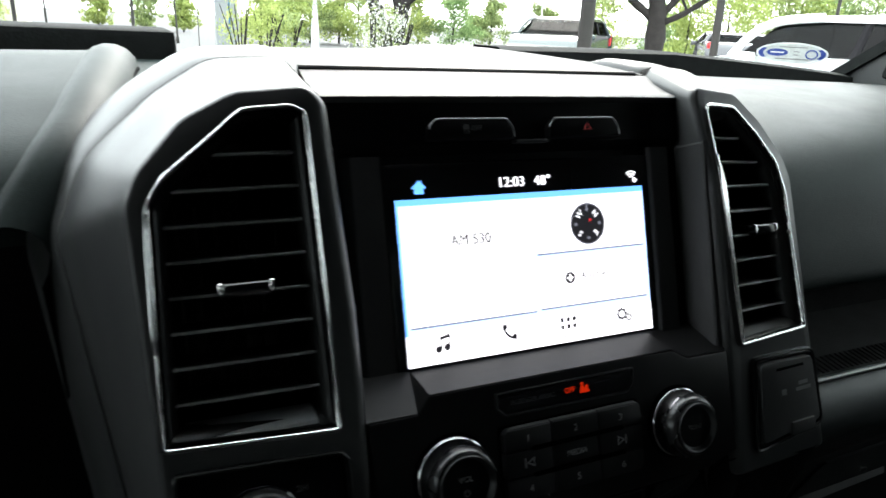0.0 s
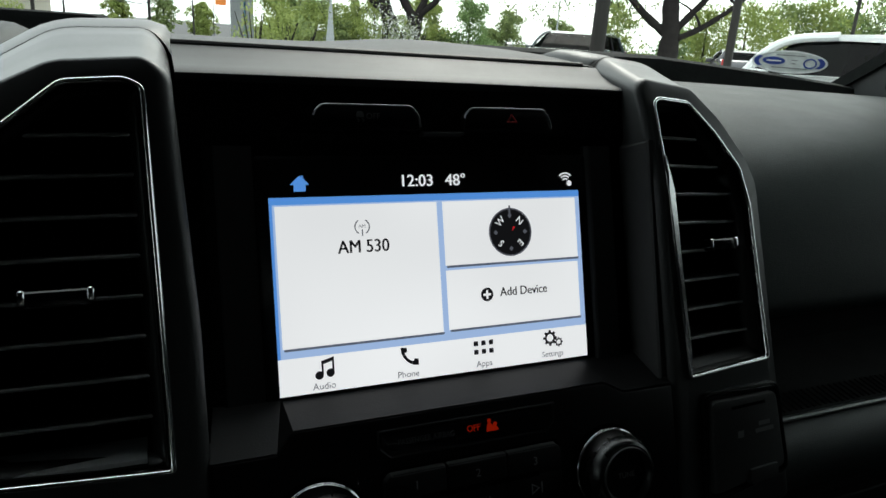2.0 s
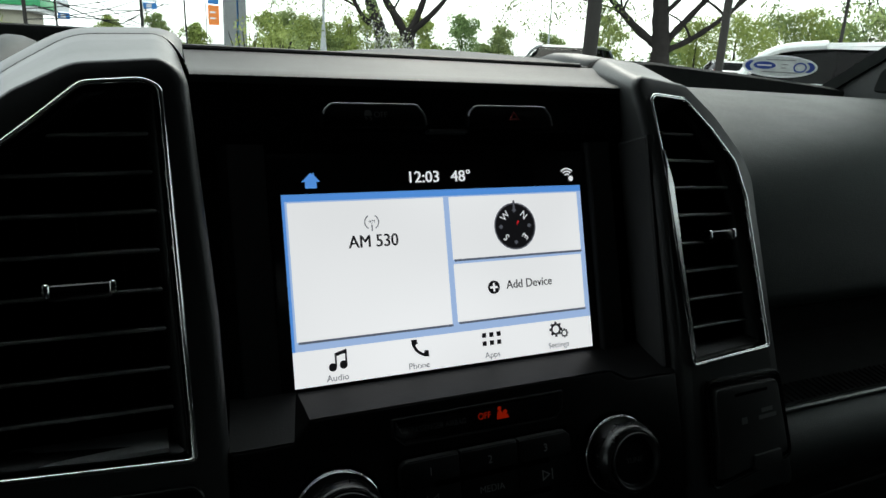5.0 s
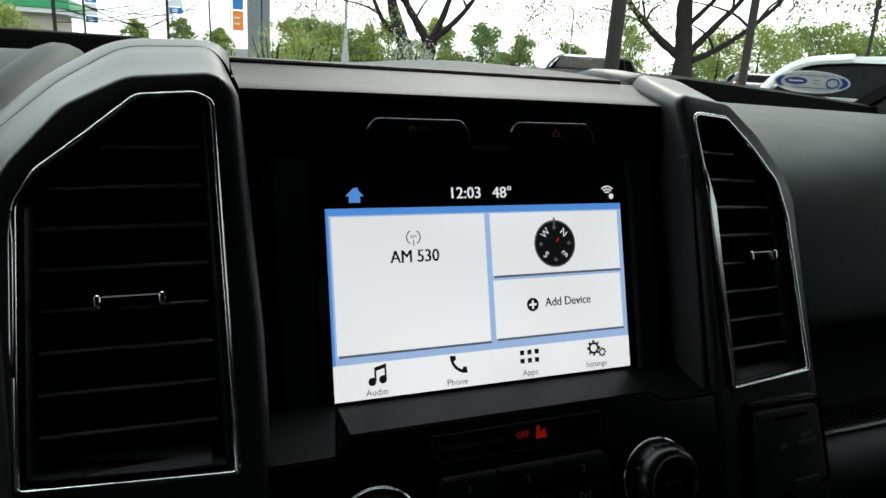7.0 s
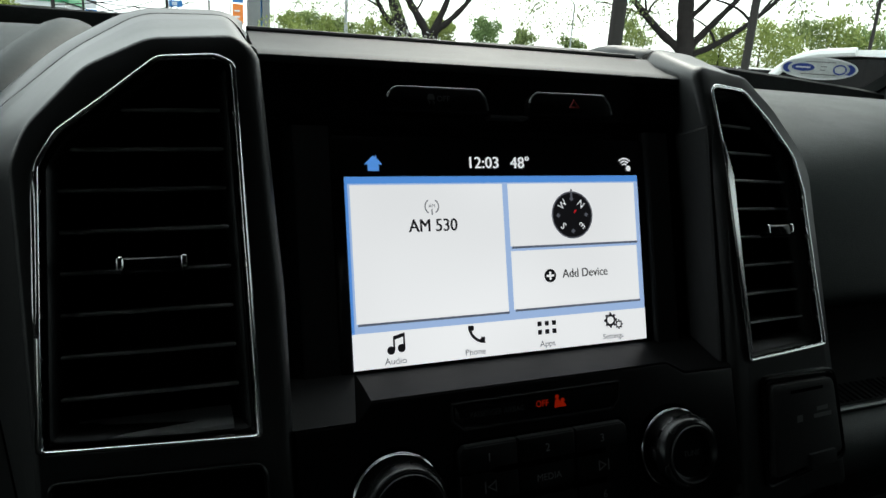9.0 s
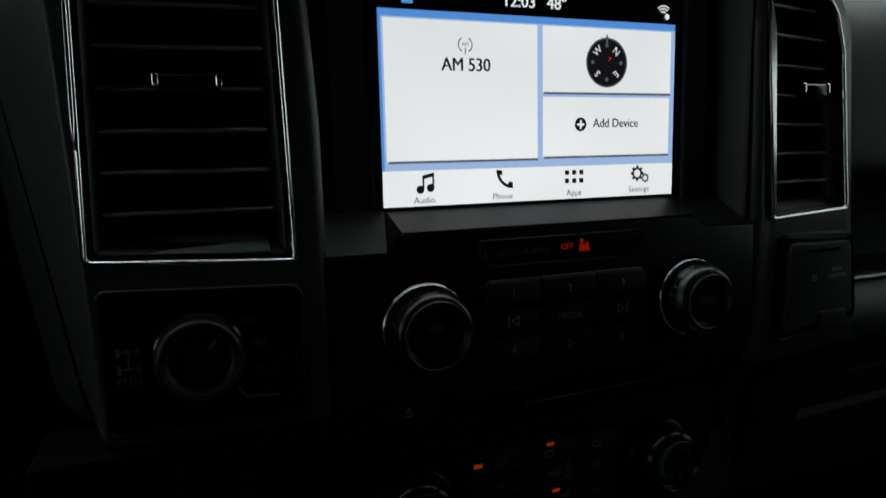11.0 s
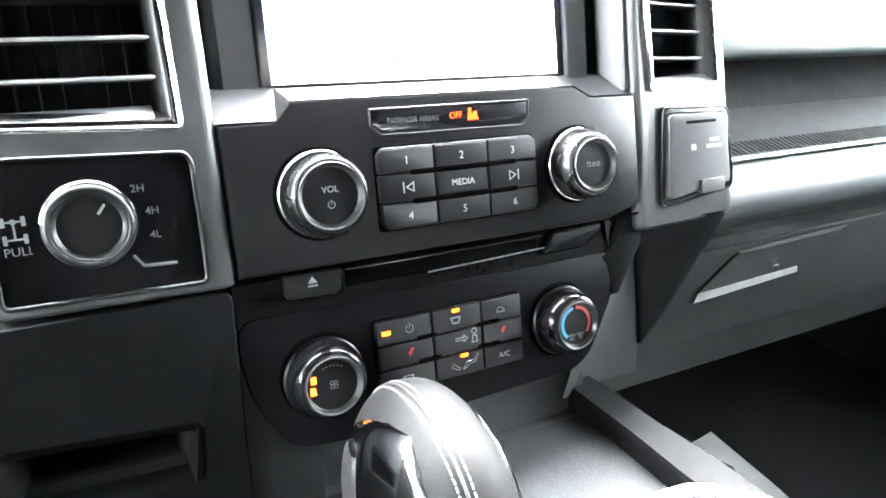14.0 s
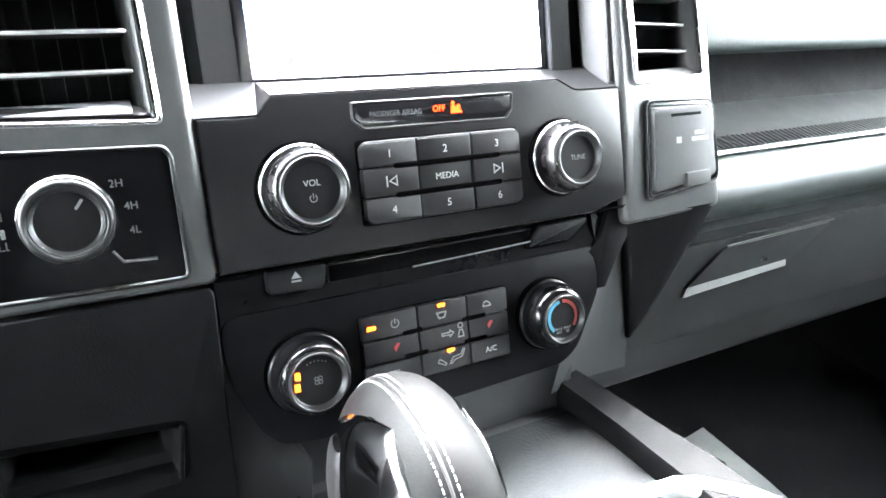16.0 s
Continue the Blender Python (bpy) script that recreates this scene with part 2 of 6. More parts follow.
def rings(bm, loops, cap0=False, cap1=False, closed=True):
    """Skin between loops of points with equal counts."""
    vs = [[bm.verts.new(p) for p in loop] for loop in loops]
    k = len(vs[0])
    for a, b in zip(vs, vs[1:]):
        for i in range(k if closed else k - 1):
            j = (i + 1) % k
            bm.faces.new((a[i], a[j], b[j], b[i]))
    if cap0:
        bm.faces.new(vs[0])
    if cap1:
        bm.faces.new(list(reversed(vs[-1])))
    return bm


def plate(poly, yf, yb, edge=0.01, bm=None):
    """A slab with outline (x, z), front at yf, back at yb, with an eased front edge."""
    bm = bm or bmesh.new()
    small, mid = inset(poly, edge), inset(poly, edge * 0.3)
    s = 1 if yb > yf else -1
    return rings(bm, [[(x, yf, z) for x, z in small], [(x, yf + s * edge * 0.3, z) for x, z in mid], [(x, yf + s * edge, z) for x, z in poly], [(x, yb, z) for x, z in poly]], True, True)


def frame_ring(poly, width, yf, yb, bm=None, edge=0.006):
    bm = bm or bmesh.new()
    inner = inset(poly, width)
    o2, i2 = inset(poly, edge), inset(poly, width - edge)
    loops = [[(x, yb, z) for x, z in poly], [(x, yf + edge, z) for x, z in poly], [(x, yf, z) for x, z in o2], [(x, yf, z) for x, z in i2], [(x, yf + edge, z) for x, z in inner], [(x, yb, z) for x, z in inner]]
    loops.append(loops[0])
    vs = [[bm.verts.new(p) for p in loop] for loop in loops[:-1]]
    vs.append(vs[0])
    k = len(poly)
    for a, b in zip(vs, vs[1:]):
        for i in range(k):
            j = (i + 1) % k
            bm.faces.new((a[i], a[j], b[j], b[i]))
    return bm


def turned(profile, x, z, n=48, bm=None, shut=True):
    """A body of revolution round the axis that points out of the face: profile of (radius, y)."""
    bm = bm or bmesh.new()
    loops = []
    for r, y in profile:
        loops.append([(x + r * math.cos(2 * math.pi * i / n), y, z + r * math.sin(2 * math.pi * i / n)) for i in range(n)])
    return rings(bm, loops, shut, shut)


def tube(points, r, bm=None, n=8, closed=False):
    bm = bm or bmesh.new()
    pts = [Vector(p) for p in points]
    loops = []
    up = Vector((0.13, 0.2, 0.97))
    for i, p in enumerate(pts):
        a = pts[i - 1] if i or closed else p
        b = pts[(i + 1) % len(pts)] if i + 1 < len(pts) or closed else p
        d = (b - a).normalized()
        s = d.cross(up).normalized()
        w = s.cross(d)
        loops.append([p + r * (s * math.cos(2 * math.pi * j / n) + w * math.sin(2 * math.pi * j / n)) for j in range(n)])
    if closed:
        loops.append(loops[0])
    return rings(bm, loops, not closed, not closed)


def block(bm, x0, y0, z0, x1, y1, z1):
    vs = [bm.verts.new(p) for p in ((x0, y0, z0), (x1, y0, z0), (x1, y1, z0), (x0, y1, z0), (x0, y0, z1), (x1, y0, z1), (x1, y1, z1), (x0, y1, z1))]
    for f in ((0, 3, 2, 1), (4, 5, 6, 7), (0, 1, 5, 4), (1, 2, 6, 5), (2, 3, 7, 6), (3, 0, 4, 7)):
        bm.faces.new([vs[i] for i in f])
    return bm


def eased(bm, w, seg=2):
    bmesh.ops.bevel(bm, geom=bm.edges[:], offset=w, segments=seg, affect="EDGES", profile=0.6)
    return bm


def flat_poly(poly, y, bm=None):
    bm = bm or bmesh.new()
    bm.faces.new([bm.verts.new((x, y, z)) for x, z in poly])
    return bm


def disc(x, z, r, n=32):
    return [(x + r * math.cos(2 * math.pi * i / n), z + r * math.sin(2 * math.pi * i / n)) for i in range(n)]


def lettering(text, x, z, y, size, mat, parent, name="lettering", turn=0.0, space=LEANED, wide=1.0, align="CENTER", label="", bold=0.0):
    cu = bpy.data.curves.new(name, "FONT")
    cu.body, cu.size, cu.align_x, cu.align_y, cu.extrude = text, size, align, "CENTER", size * 0.01
    cu.resolution_u, cu.offset = 3, size * bold
    tmp = bpy.data.objects.new(name, cu)
    mesh = bpy.data.meshes.new_from_object(tmp)
    bpy.data.objects.remove(tmp)
    m = space @ Matrix.Translation((x, y, z)) @ Matrix.Rotation(radians(turn), 4, "Y") @ Matrix.Rotation(radians(90), 4, "X") @ Matrix.Diagonal((wide, 1, 1, 1))
    mesh.transform(Matrix.Translation(-origin(parent)) @ m)
    mesh.materials.clear()
    mesh.materials.append(mat)
    ob = new(name, mesh)
    ob.parent = parent
    return tagged(ob, label)


def smooth_line(pts, n=6):
    """Catmull-Rom through the points."""
    p = [Vector(q) for q in pts]
    p = [2 * p[0] - p[1], *p, 2 * p[-1] - p[-2]]
    out = []
    for i in range(1, len(p) - 2):
        for j in range(n):
            t = j / n
            a, b, c, d = p[i - 1 : i + 3]
            out.append(0.5 * (2 * b + (c - a) * t + (2 * a - 5 * b + 4 * c - d) * t * t + (3 * b - a - 3 * c + d) * t**3))
    return [tuple(q) for q in out + [p[-2]]]


# ---- centre stack ----


def face_y(x, z):
    """Depth of the towers' front face."""
    up = min(1.0, max(0.0, (z + 0.3) / 0.9))
    if x < 0:
        return -0.28 + (0.06 + 0.03 * up) * (-x - 1.25) + 0.03 * max(0.0, z - 0.9)
    return -0.28 + (0.08 + 0.14 * up) * (x - 1.25) + 0.16 * max(0.0, z - 0.9)


VENT_L = [(1.345, -0.19), (2.17, -0.15), (2.145, 0.98), (2.07, 1.11), (1.87, 1.27), (1.685, 1.425), (1.45, 1.44), (1.38, 1.405), (1.358, 0.4)]
REAR = [(1.215, -1.02), (2.30, -1.02), (2.58, 0.90), (2.42, 1.30), (2.06, 1.64), (1.76, 1.835), (1.34, 1.86), (1.245, 1.74)]

FRONT_L = [(1.2, -0.935), (2.17, -0.935), (2.25, 0.98), (2.19, 1.14), (1.97, 1.39), (1.72, 1.52), (1.36, 1.545), (1.27, 1.465), (1.212, 0.4)]
REAR_L = [(1.205, -0.935), (2.30, -0.935), *REAR[2:7], (1.262, 1.74), (1.222, 0.4)]
# the passenger side's vent leans inwards at its head
VENT_R = [(1.363, -0.155), (2.05, -0.128), (2.068, 0.80), (2.005, 1.06), (1.815, 1.272), (1.60, 1.447), (1.32, 1.452), (1.276, 1.42), (1.282, 1.05)]
FRONT_R = [(1.25, -1.02), (2.17, -1.02), (2.19, 0.97), (2.13, 1.13), (1.92, 1.375), (1.67, 1.56), (1.24, 1.58), (1.175, 1.52), (1.208, 0.95)]
REAR_R = [*REAR[:6], (1.41, 1.865), (1.33, 1.775), (1.222, 0.95)]

dash = thing("dashboard", (0, 0.2, 1.3), "charcoal vinyl dashboard with a tall squared centre stack", "dashboard")


def tower(side):
    bm = bmesh.new()
    base = VENT_R if side > 0 else VENT_L
    fore, aft = (FRONT_R, REAR_R) if side > 0 else (FRONT_L, REAR_L)
    hole, front, rear = [rounded(p, r, 4) for p, r in ((base, 0.03), (fore, 0.06), (aft, 0.09))]
    # the flat face, with a wide eased bevel along its inner edge
    flat = inset([(x + ((0.02 if side > 0 else 0.036) if x < 1.3 and i != 6 else 0), z) for i, (x, z) in enumerate(fore)], 0.03)
    small, deep = rounded(flat, 0.04, 4), rounded(inset(base, 0.05), 0.03, 4)
    loops = [[(x, face_y(side * x, z) + 0.16, z) for x, z in deep], [(x, face_y(side * x, z), z) for x, z in hole]]
    for k, dy in ((0.0, 0.0), (0.35, 0.005), (0.65, 0.016), (0.88, 0.034), (1.0, 0.05)):
        ring = [(a[0] + (b[0] - a[0]) * k, a[1] + (b[1] - a[1]) * k) for a, b in zip(small, front)]
        loops.append([(x, face_y(side * x, z) + dy, z) for x, z in ring])
    for k in (0.35, 0.7, 1.0):
        loops.append([(a[0] + (b[0] - a[0]) * k, face_y(side * a[0], a[1]) + 0.05 + (0.42 - face_y(side * a[0], a[1]) - 0.05) * k, a[1] + (b[1] - a[1]) * k) for a, b in zip(front, rear)])
    loops.append([(x, 1.3, z) for x, z in rear])
    loops = [[(side * x, y, z) for x, y, z in loop] for loop in loops]
    return rings(bm, loops)


for side in (-1, 1):
    part("tower_surround", tower(side), TOWER, dash, "satin charcoal frame round an air vent", angle=40)

# cap of the dash just behind the towers, with a thin dark gap in front of it
for side in (-1, 1):
    rear = rounded(REAR_R if side > 0 else REAR, 0.09, 4)
    bm = rings(bmesh.new(), [[(side * max(x, 1.32 if side > 0 else 1.235), y, z) for x, z in inset(rear, -d)] for y, d in ((0.535, -0.02), (0.505, 0.004), (0.516, 0.02), (0.60, 0.07), (0.75, 0.135 - 0.015 * min(side, 0)), (0.95, 0.2 - 0.02 * min(side, 0)), (1.5, 0.27))], False, True)
    part("tower_cap", bm, TOWER, dash, angle=45)
    # black band laid over the gap, its shade painted in
    seam = [p for p in inset(rear, -0.003) if side < 0 or p[1] > 1.74 or (p[0] < 1.45 and p[1] > 1.55)]
    part("gap_line", rings(bmesh.new(), [[(side * x, y, z) for x, z in seam] for y in (0.422, 0.515)], closed=side < 0), GAP, dash, "black band for the gap's shade")


def vent(side):
    v = thing("air_vent", LEANED @ Vector((side * 1.77, -0.1, 0.5)), "black louvred air vent with a chrome outline and centre tab", "air vent", "centre air vents")
    base = VENT_R if side > 0 else VENT_L
    hole = rounded(base, 0.03, 4)

    def bent(loop, dy):
        return [(side * x, face_y(side * x, z) + dy, z) for x, z in loop]

    part("housing", rings(bmesh.new(), [bent(rounded(inset(base, 0.035), 0.03, 4), 0.02), bent(rounded(inset(base, 0.06), 0.02, 4), 0.7)], False, True), BLACK, v)
    # the passenger's outline is a flattened band; the driver's is half round
    lip = ((-0.014, 0.012), (-0.012, 0.004), (-0.002, -0.0075), (0.003, -0.011), (0.007, -0.012), (0.012, -0.009), (0.019, 0.005), (0.026, 0.02), (0.027, 0.04)) if side < 0 else ((-0.009, 0.012), (-0.008, -0.015), (-0.006, -0.0185), (-0.002, -0.02), (0.004, -0.0205), (0.010, -0.0190), (0.014, -0.0155), (0.018, -0.002), (0.02, 0.03))
    part("chrome_outline", rings(bmesh.new(), [bent(inset(hole, d), dy) for d, dy in lip]), BEAD, v, "bright chrome outline", angle=60)
    part("inner_band", rings(bmesh.new(), [bent(inset(hole, d), dy) for d, dy in ((0.018 if side > 0 else 0.026, 0.012 if side > 0 else 0.022), (0.034, 0.026), (0.05, 0.05), (0.075, 0.075), (0.082, 0.16))]), BAND if side < 0 else BLACK, v, "smoked inner band", angle=50)
    for k in range(8):
        if side > 0:
            z = 1.227 - 0.1697 * k
            xi, xo = 1.48 - 0.076 * (z - 0.043), float(np.interp(z, (0.0, 0.747, 0.912, 1.084, 1.238), (2.03, 2.03, 1.965, 1.87, 1.7)))
        else:
            z = 1.208 - 0.168 * k
            xi, xo = 1.42, (2.11 if z < 0.98 else 2.09 - (z - 1.05) * 1.2)
        n = 8
        loops = []
        for i in range(n + 1):
            x = xi + (xo - xi) * i / n
            y = face_y(side * x, z) + 0.085
            loops.append([(side * x, y + 0.004, z - 0.002), (side * x, y - 0.008, z + 0.004), (side * x, y - 0.002, z + 0.012), (side * x, y + 0.022, z + 0.024), (side * x, y + 0.24, z + 0.035), (side * x, y + 0.24, z + 0.02), (side * x, y + 0.03, z - 0.004)])
        blade = part("slat", rings(bmesh.new(), loops, True, True), BLACK, v)
        # pale bead on the black blade; the edge's highlight is in its colour
        part("slat_highlight", tube([(q[1][0], q[1][1] - 0.001, q[1][2] + 0.004) for q in loops], 0.009, n=6), SLAT_GLINT, blade, "pale bead carrying the blade edge's highlight")
    for i in range(6):
        x = 1.5 + 0.1 * i
        y = face_y(side * x, 0.5)
        part("upright_blade", block(bmesh.new(), side * x - 0.006, y + 0.45, -0.1, side * x + 0.006, y + 0.62, 1.2 if x < 1.9 else 1.0), BLACK, v)
    # sill along the foot of the opening
    loops = []
    for i in range(9):
        x = (1.45 if side < 0 else 1.4) + 0.6 * i / 8
        y = face_y(side * x, -0.1)
        loops.append([(side * x, y + 0.03, -0.14), (side * x, y + 0.034, -0.122), (side * x, y + 0.12, -0.082), (side * x, y + 0.2, -0.072), (side * x, y + 0.2, -0.15)])
    part("sill", rings(bmesh.new(), loops, True, True), SILL, v, "satin silver sill")
    # extra strips laid only where the outline glints, to carry its highlight
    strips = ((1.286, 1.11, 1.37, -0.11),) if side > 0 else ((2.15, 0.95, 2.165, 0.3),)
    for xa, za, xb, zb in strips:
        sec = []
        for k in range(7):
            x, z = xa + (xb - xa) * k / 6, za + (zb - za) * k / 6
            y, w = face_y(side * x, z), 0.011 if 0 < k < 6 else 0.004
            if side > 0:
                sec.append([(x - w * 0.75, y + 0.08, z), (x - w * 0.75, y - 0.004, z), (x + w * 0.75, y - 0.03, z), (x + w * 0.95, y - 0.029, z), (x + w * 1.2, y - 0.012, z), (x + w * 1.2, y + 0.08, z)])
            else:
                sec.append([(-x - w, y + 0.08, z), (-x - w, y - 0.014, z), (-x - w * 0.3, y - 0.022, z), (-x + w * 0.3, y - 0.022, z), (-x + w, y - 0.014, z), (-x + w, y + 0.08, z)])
        part("side_glint", rings(bmesh.new(), sec, True, True), GLINT, v, "chrome strip added for the outline's glint", angle=50 if side < 0 else 18)
    xc, zc, hw = (1.735, 0.55, 0.12) if side < 0 else (1.758, 0.575, 0.095)
    y = face_y(side * xc, zc)
    tab = part("tab", eased(block(bmesh.new(), side * xc - hw, y - 0.02, zc - 0.025, side * xc + hw, y + 0.14, zc + 0.045), 0.016, 3), PIANO, v, "thumb tab")
    for e in (-1, 1):
        part("tab_end", eased(block(bmesh.new(), side * xc + e * hw - 0.013, y - 0.026, zc - 0.008, side * xc + e * hw + 0.013, y + 0.08, zc + 0.05), 0.01, 3), CHROME, tab, "chrome end")
    return v


vent(-1), vent(1)

# recessed back plate between the towers, hood strip above it
bm = rings(bmesh.new(), [[(x, y, z) for x in (-1.24, 1.24)] for y, z in ((0.05, -0.12), (0.05, 1.2), (0.01, 1.26), (0.01, 1.5))], closed=False)
part("recess_back", bm, FACE, dash)
strip = [(0.03, 1.495), (0.0, 1.515), (-0.01, 1.53), (0.01, 1.55), (0.12, 1.60), (0.28, 1.69), (0.40, 1.775), (0.42, 1.785), (0.44, 1.77), (0.44, 1.72)]
loops = [[(x, y, z + 0.005 * (1 - (x / 1.25) ** 2)) for y, z in strip] for x in np.linspace(-1.25, 1.36, 15)]
part("hood_strip", rings(bmesh.new(), loops, closed=False), HOODTOP, dash, "charcoal strip over the screen")
# beside the screen: a flat panel with a bevelled outer edge, a dark gap, then the tower; a fin closes the passenger's side
# both panels and the fin are lightened to hold the screen's glare
for side, mat, run in ((-1, SIDEPANEL, [(0.934, 0.0035), (1.0, 0.002), (1.10, -0.001)]), (1, LID, [(0.905, 0.004), (0.925, 0.003), (0.932, -0.018), (0.945, -0.024), (1.085, -0.02), (1.096, -0.012), (1.104, 0.05)])):
    part("recess_panel", rings(bmesh.new(), [[(side * x, y, z) for x, y in run] for z in (-0.04, 0.4, 1.0, 1.2)], closed=False), mat, dash, "flat panel beside the screen", angle=20)
run = [(1.10, -0.001), (1.108, -0.002), (1.116, 0.004), (1.158, 0.052), (1.2, 0.055)]
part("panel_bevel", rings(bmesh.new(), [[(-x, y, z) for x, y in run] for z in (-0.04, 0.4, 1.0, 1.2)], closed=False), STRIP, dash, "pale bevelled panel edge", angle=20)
# black sheet in place of the gap's shade
part("recess_gap", rings(bmesh.new(), [[(x, y, z) for x, y in ((1.10, 0.055), (1.25, 0.055))] for z in (-0.3, 1.2)], closed=False), GAP, dash)
fin = [(0.03, 1.2), (0.0, -0.008), (-0.012, -0.022), (-0.2, -0.148), (-0.222, -0.15), (-0.24, -0.13), (-0.24, 1.2)]
low = inset(fin, 0.014)
part("recess_fin", rings(bmesh.new(), [[(1.225, y, z) for y, z in fin], [(1.194, y, z) for y, z in fin], [(1.186, y, z) for y, z in low], [(1.188, y, z) for y, z in inset(fin, 0.022)]], True, True), LID, dash, "flared fin beside the screen", angle=25)
part("tower_cheek", rings(bmesh.new(), [[(x, y, z) for x, y in ((1.21, -0.2), (1.218, -0.232), (1.24, -0.242), (1.3, -0.2))] for z in (-0.3, 0.4, 1.2)], closed=False), TOWER, dash, angle=40)

# switch row over the screen
switches = thing("switch_row", LEANED @ Vector((0.05, 0, 1.33)), "two black push switches in a row above the screen", "switch")


def switch(x0, x1, kind):
    poly = [(x0 - 0.02, 1.275), (x1 + 0.02, 1.275), (x1 + 0.01, 1.345), (x1 - 0.03, 1.395), (x0 + 0.03, 1.395), (x0 - 0.01, 1.355)]
    sw = part("push_switch", plate(rounded(poly, 0.015, 2), -0.055, 0.03, 0.014), FACE, switches, kind)
    # silver tube along the upper edge stands in for its highlight
    part("edge", tube([(x, -0.05, z) for x, z in rounded(poly, 0.015, 2)[5:]], 0.0055), SATIN, sw, "pale line drawn for the edge highlight")
    return sw


sw = switch(-0.63, -0.11, "black switch with a skidding car sign")
lettering("OFF", -0.345, 1.338, -0.0575, 0.042, PRINTDIM, sw)
for dx in (-0.425, -0.40):
    part("sign", tube([(dx, -0.057, 1.31), (dx + 0.008, -0.057, 1.317), (dx - 0.004, -0.057, 1.328)], 0.003), PRINTDIM, sw)
part("sign", flat_poly([(-0.432, 1.332), (-0.392, 1.332), (-0.392, 1.346), (-0.4, 1.362), (-0.425, 1.362), (-0.432, 1.346)], -0.0573), PRINTDIM, sw, "pale car sign")
sw = switch(0.17, 0.665, "black hazard switch with a red triangle")
part("sign", frame_ring([(0.4, 1.318), (0.47, 1.318), (0.435, 1.368)], 0.009, -0.059, -0.05, edge=0.002), REDPRINT, sw, "red triangle")
part("bridge", eased(block(bmesh.new(), -0.08, -0.05, 1.25, 0.15, 0.02, 1.268), 0.006), LID, switches)

# ---- touchscreen ----
screen = thing("touchscreen", LEANED @ Vector((0, 0, 0.5)), "lit touchscreen with white tiles and a black status bar", "screen")
part("bezel", plate(rounded(box2(-0.935, -0.04, 0.935, 1.155), 0.03), 0.0, 0.06, 0.01), GLASSY, screen, "gloss black bezel")
ground = part("display_ground", flat_poly(box2(-0.87, 0.0, 0.87, 0.95), -0.0030), BLUE_UI, screen, "blue display ground")
part("header_line", flat_poly(box2(-0.87, 0.915, 0.87, 0.95), -0.0034), DEEPBLUE, screen)
part("side_line", flat_poly(box2(-0.87, 0.175, -0.856, 0.915), -0.0034), DEEPBLUE, screen)
for x0, z0, x1, z1 in ((-0.845, 0.225, -0.012, 0.908), (0.02, 0.57, 0.842, 0.908), (0.02, 0.232, 0.838, 0.545)):
    tile = part("tile", flat_poly(box2(x0, z0, x1, z1), -0.0044), WHITE_UI, screen, "white tile")
    part("tile_edge", flat_poly(box2(x0 + 0.008, z0 - 0.012, x1 + 0.004, z0 + 0.001), -0.0040), SHADE_UI, tile)
bar = part("menu_bar", flat_poly(box2(-0.87, 0.0, 0.87, 0.178), -0.0044), WHITE_UI, screen, "white menu bar")
INK = -0.0056
for k in (0, 1):
    # two strokes side by side give the display's heavier letters
    lettering("12:03", -0.117 + 0.0022 * k, 1.018, INK - 0.0004 * k, 0.086, TEXT_UI, screen)
    lettering("48°", 0.103 + 0.0022 * k, 1.018, INK - 0.0004 * k, 0.086, TEXT_UI, screen)
    lettering("AM 530", -0.417 + 0.003 * k, 0.695, INK - 0.0004 * k, 0.092, DARK_UI, screen, wide=0.9)
    lettering("Add Device", 0.478 + 0.0015 * k, 0.405, INK - 0.0004 * k, 0.069, DARK_UI, screen, wide=0.9)
lettering("Audio", -0.655, 0.028, INK, 0.047, GREY_UI, bar)
lettering("Phone", -0.22, 0.030, INK, 0.047, GREY_UI, bar)
lettering("Apps", 0.213, 0.032, INK, 0.047, GREY_UI, bar)
lettering("Settings", 0.64, 0.035, INK, 0.045, GREY_UI, bar)
part("home_icon", flat_poly([(-0.748, 0.978), (-0.69, 0.978), (-0.69, 1.01), (-0.672, 1.01), (-0.70, 1.042), (-0.70, 1.055), (-0.708, 1.055), (-0.708, 1.048), (-0.719, 1.055), (-0.766, 1.01), (-0.748, 1.01)], INK), DEEPBLUE, screen, "blue house sign")


def arc(x, z, r0, r1, a0, a1, y, n=14):
    bm = bmesh.new()
    pts = [(x + r * math.cos(radians(a0 + (a1 - a0) * i / n)), y, z + r * math.sin(radians(a0 + (a1 - a0) * i / n))) for i in range(n + 1) for r in (r0, r1)]
    vs = [bm.verts.new(p) for p in pts]
    for i in range(n):
        bm.faces.new((vs[2 * i], vs[2 * i + 1], vs[2 * i + 3], vs[2 * i + 2]))
    return bm


for r in (0.022, 0.038, 0.054):
    part("wifi_arc", arc(0.785, 0.995, r - 0.005, r + 0.003, 45, 135, INK), TEXT_UI, screen)
part("wifi_dot", flat_poly(disc(0.81, 0.99, 0.016, 16), INK - 0.0004), TEXT_UI, screen)
for a0, a1, r in ((120, 240, 0.04), (-60, 60, 0.04)):
    part("radio_arc", arc(-0.42, 0.795, r - 0.006, r, a0, a1, INK), GREY_UI, screen)
lettering("AM", -0.42, 0.797, INK, 0.026, GREY_UI, screen)
part("radio_stem", flat_poly(box2(-0.423, 0.75, -0.417, 0.782), INK), GREY_UI, screen)
part("plus_disc", flat_poly(disc(0.252, 0.40, 0.037), INK), DARK_UI, screen, "black plus sign")
part("plus_bar", flat_poly(box2(0.229, 0.394, 0.275, 0.406), INK - 0.0006), WHITE_UI, screen)
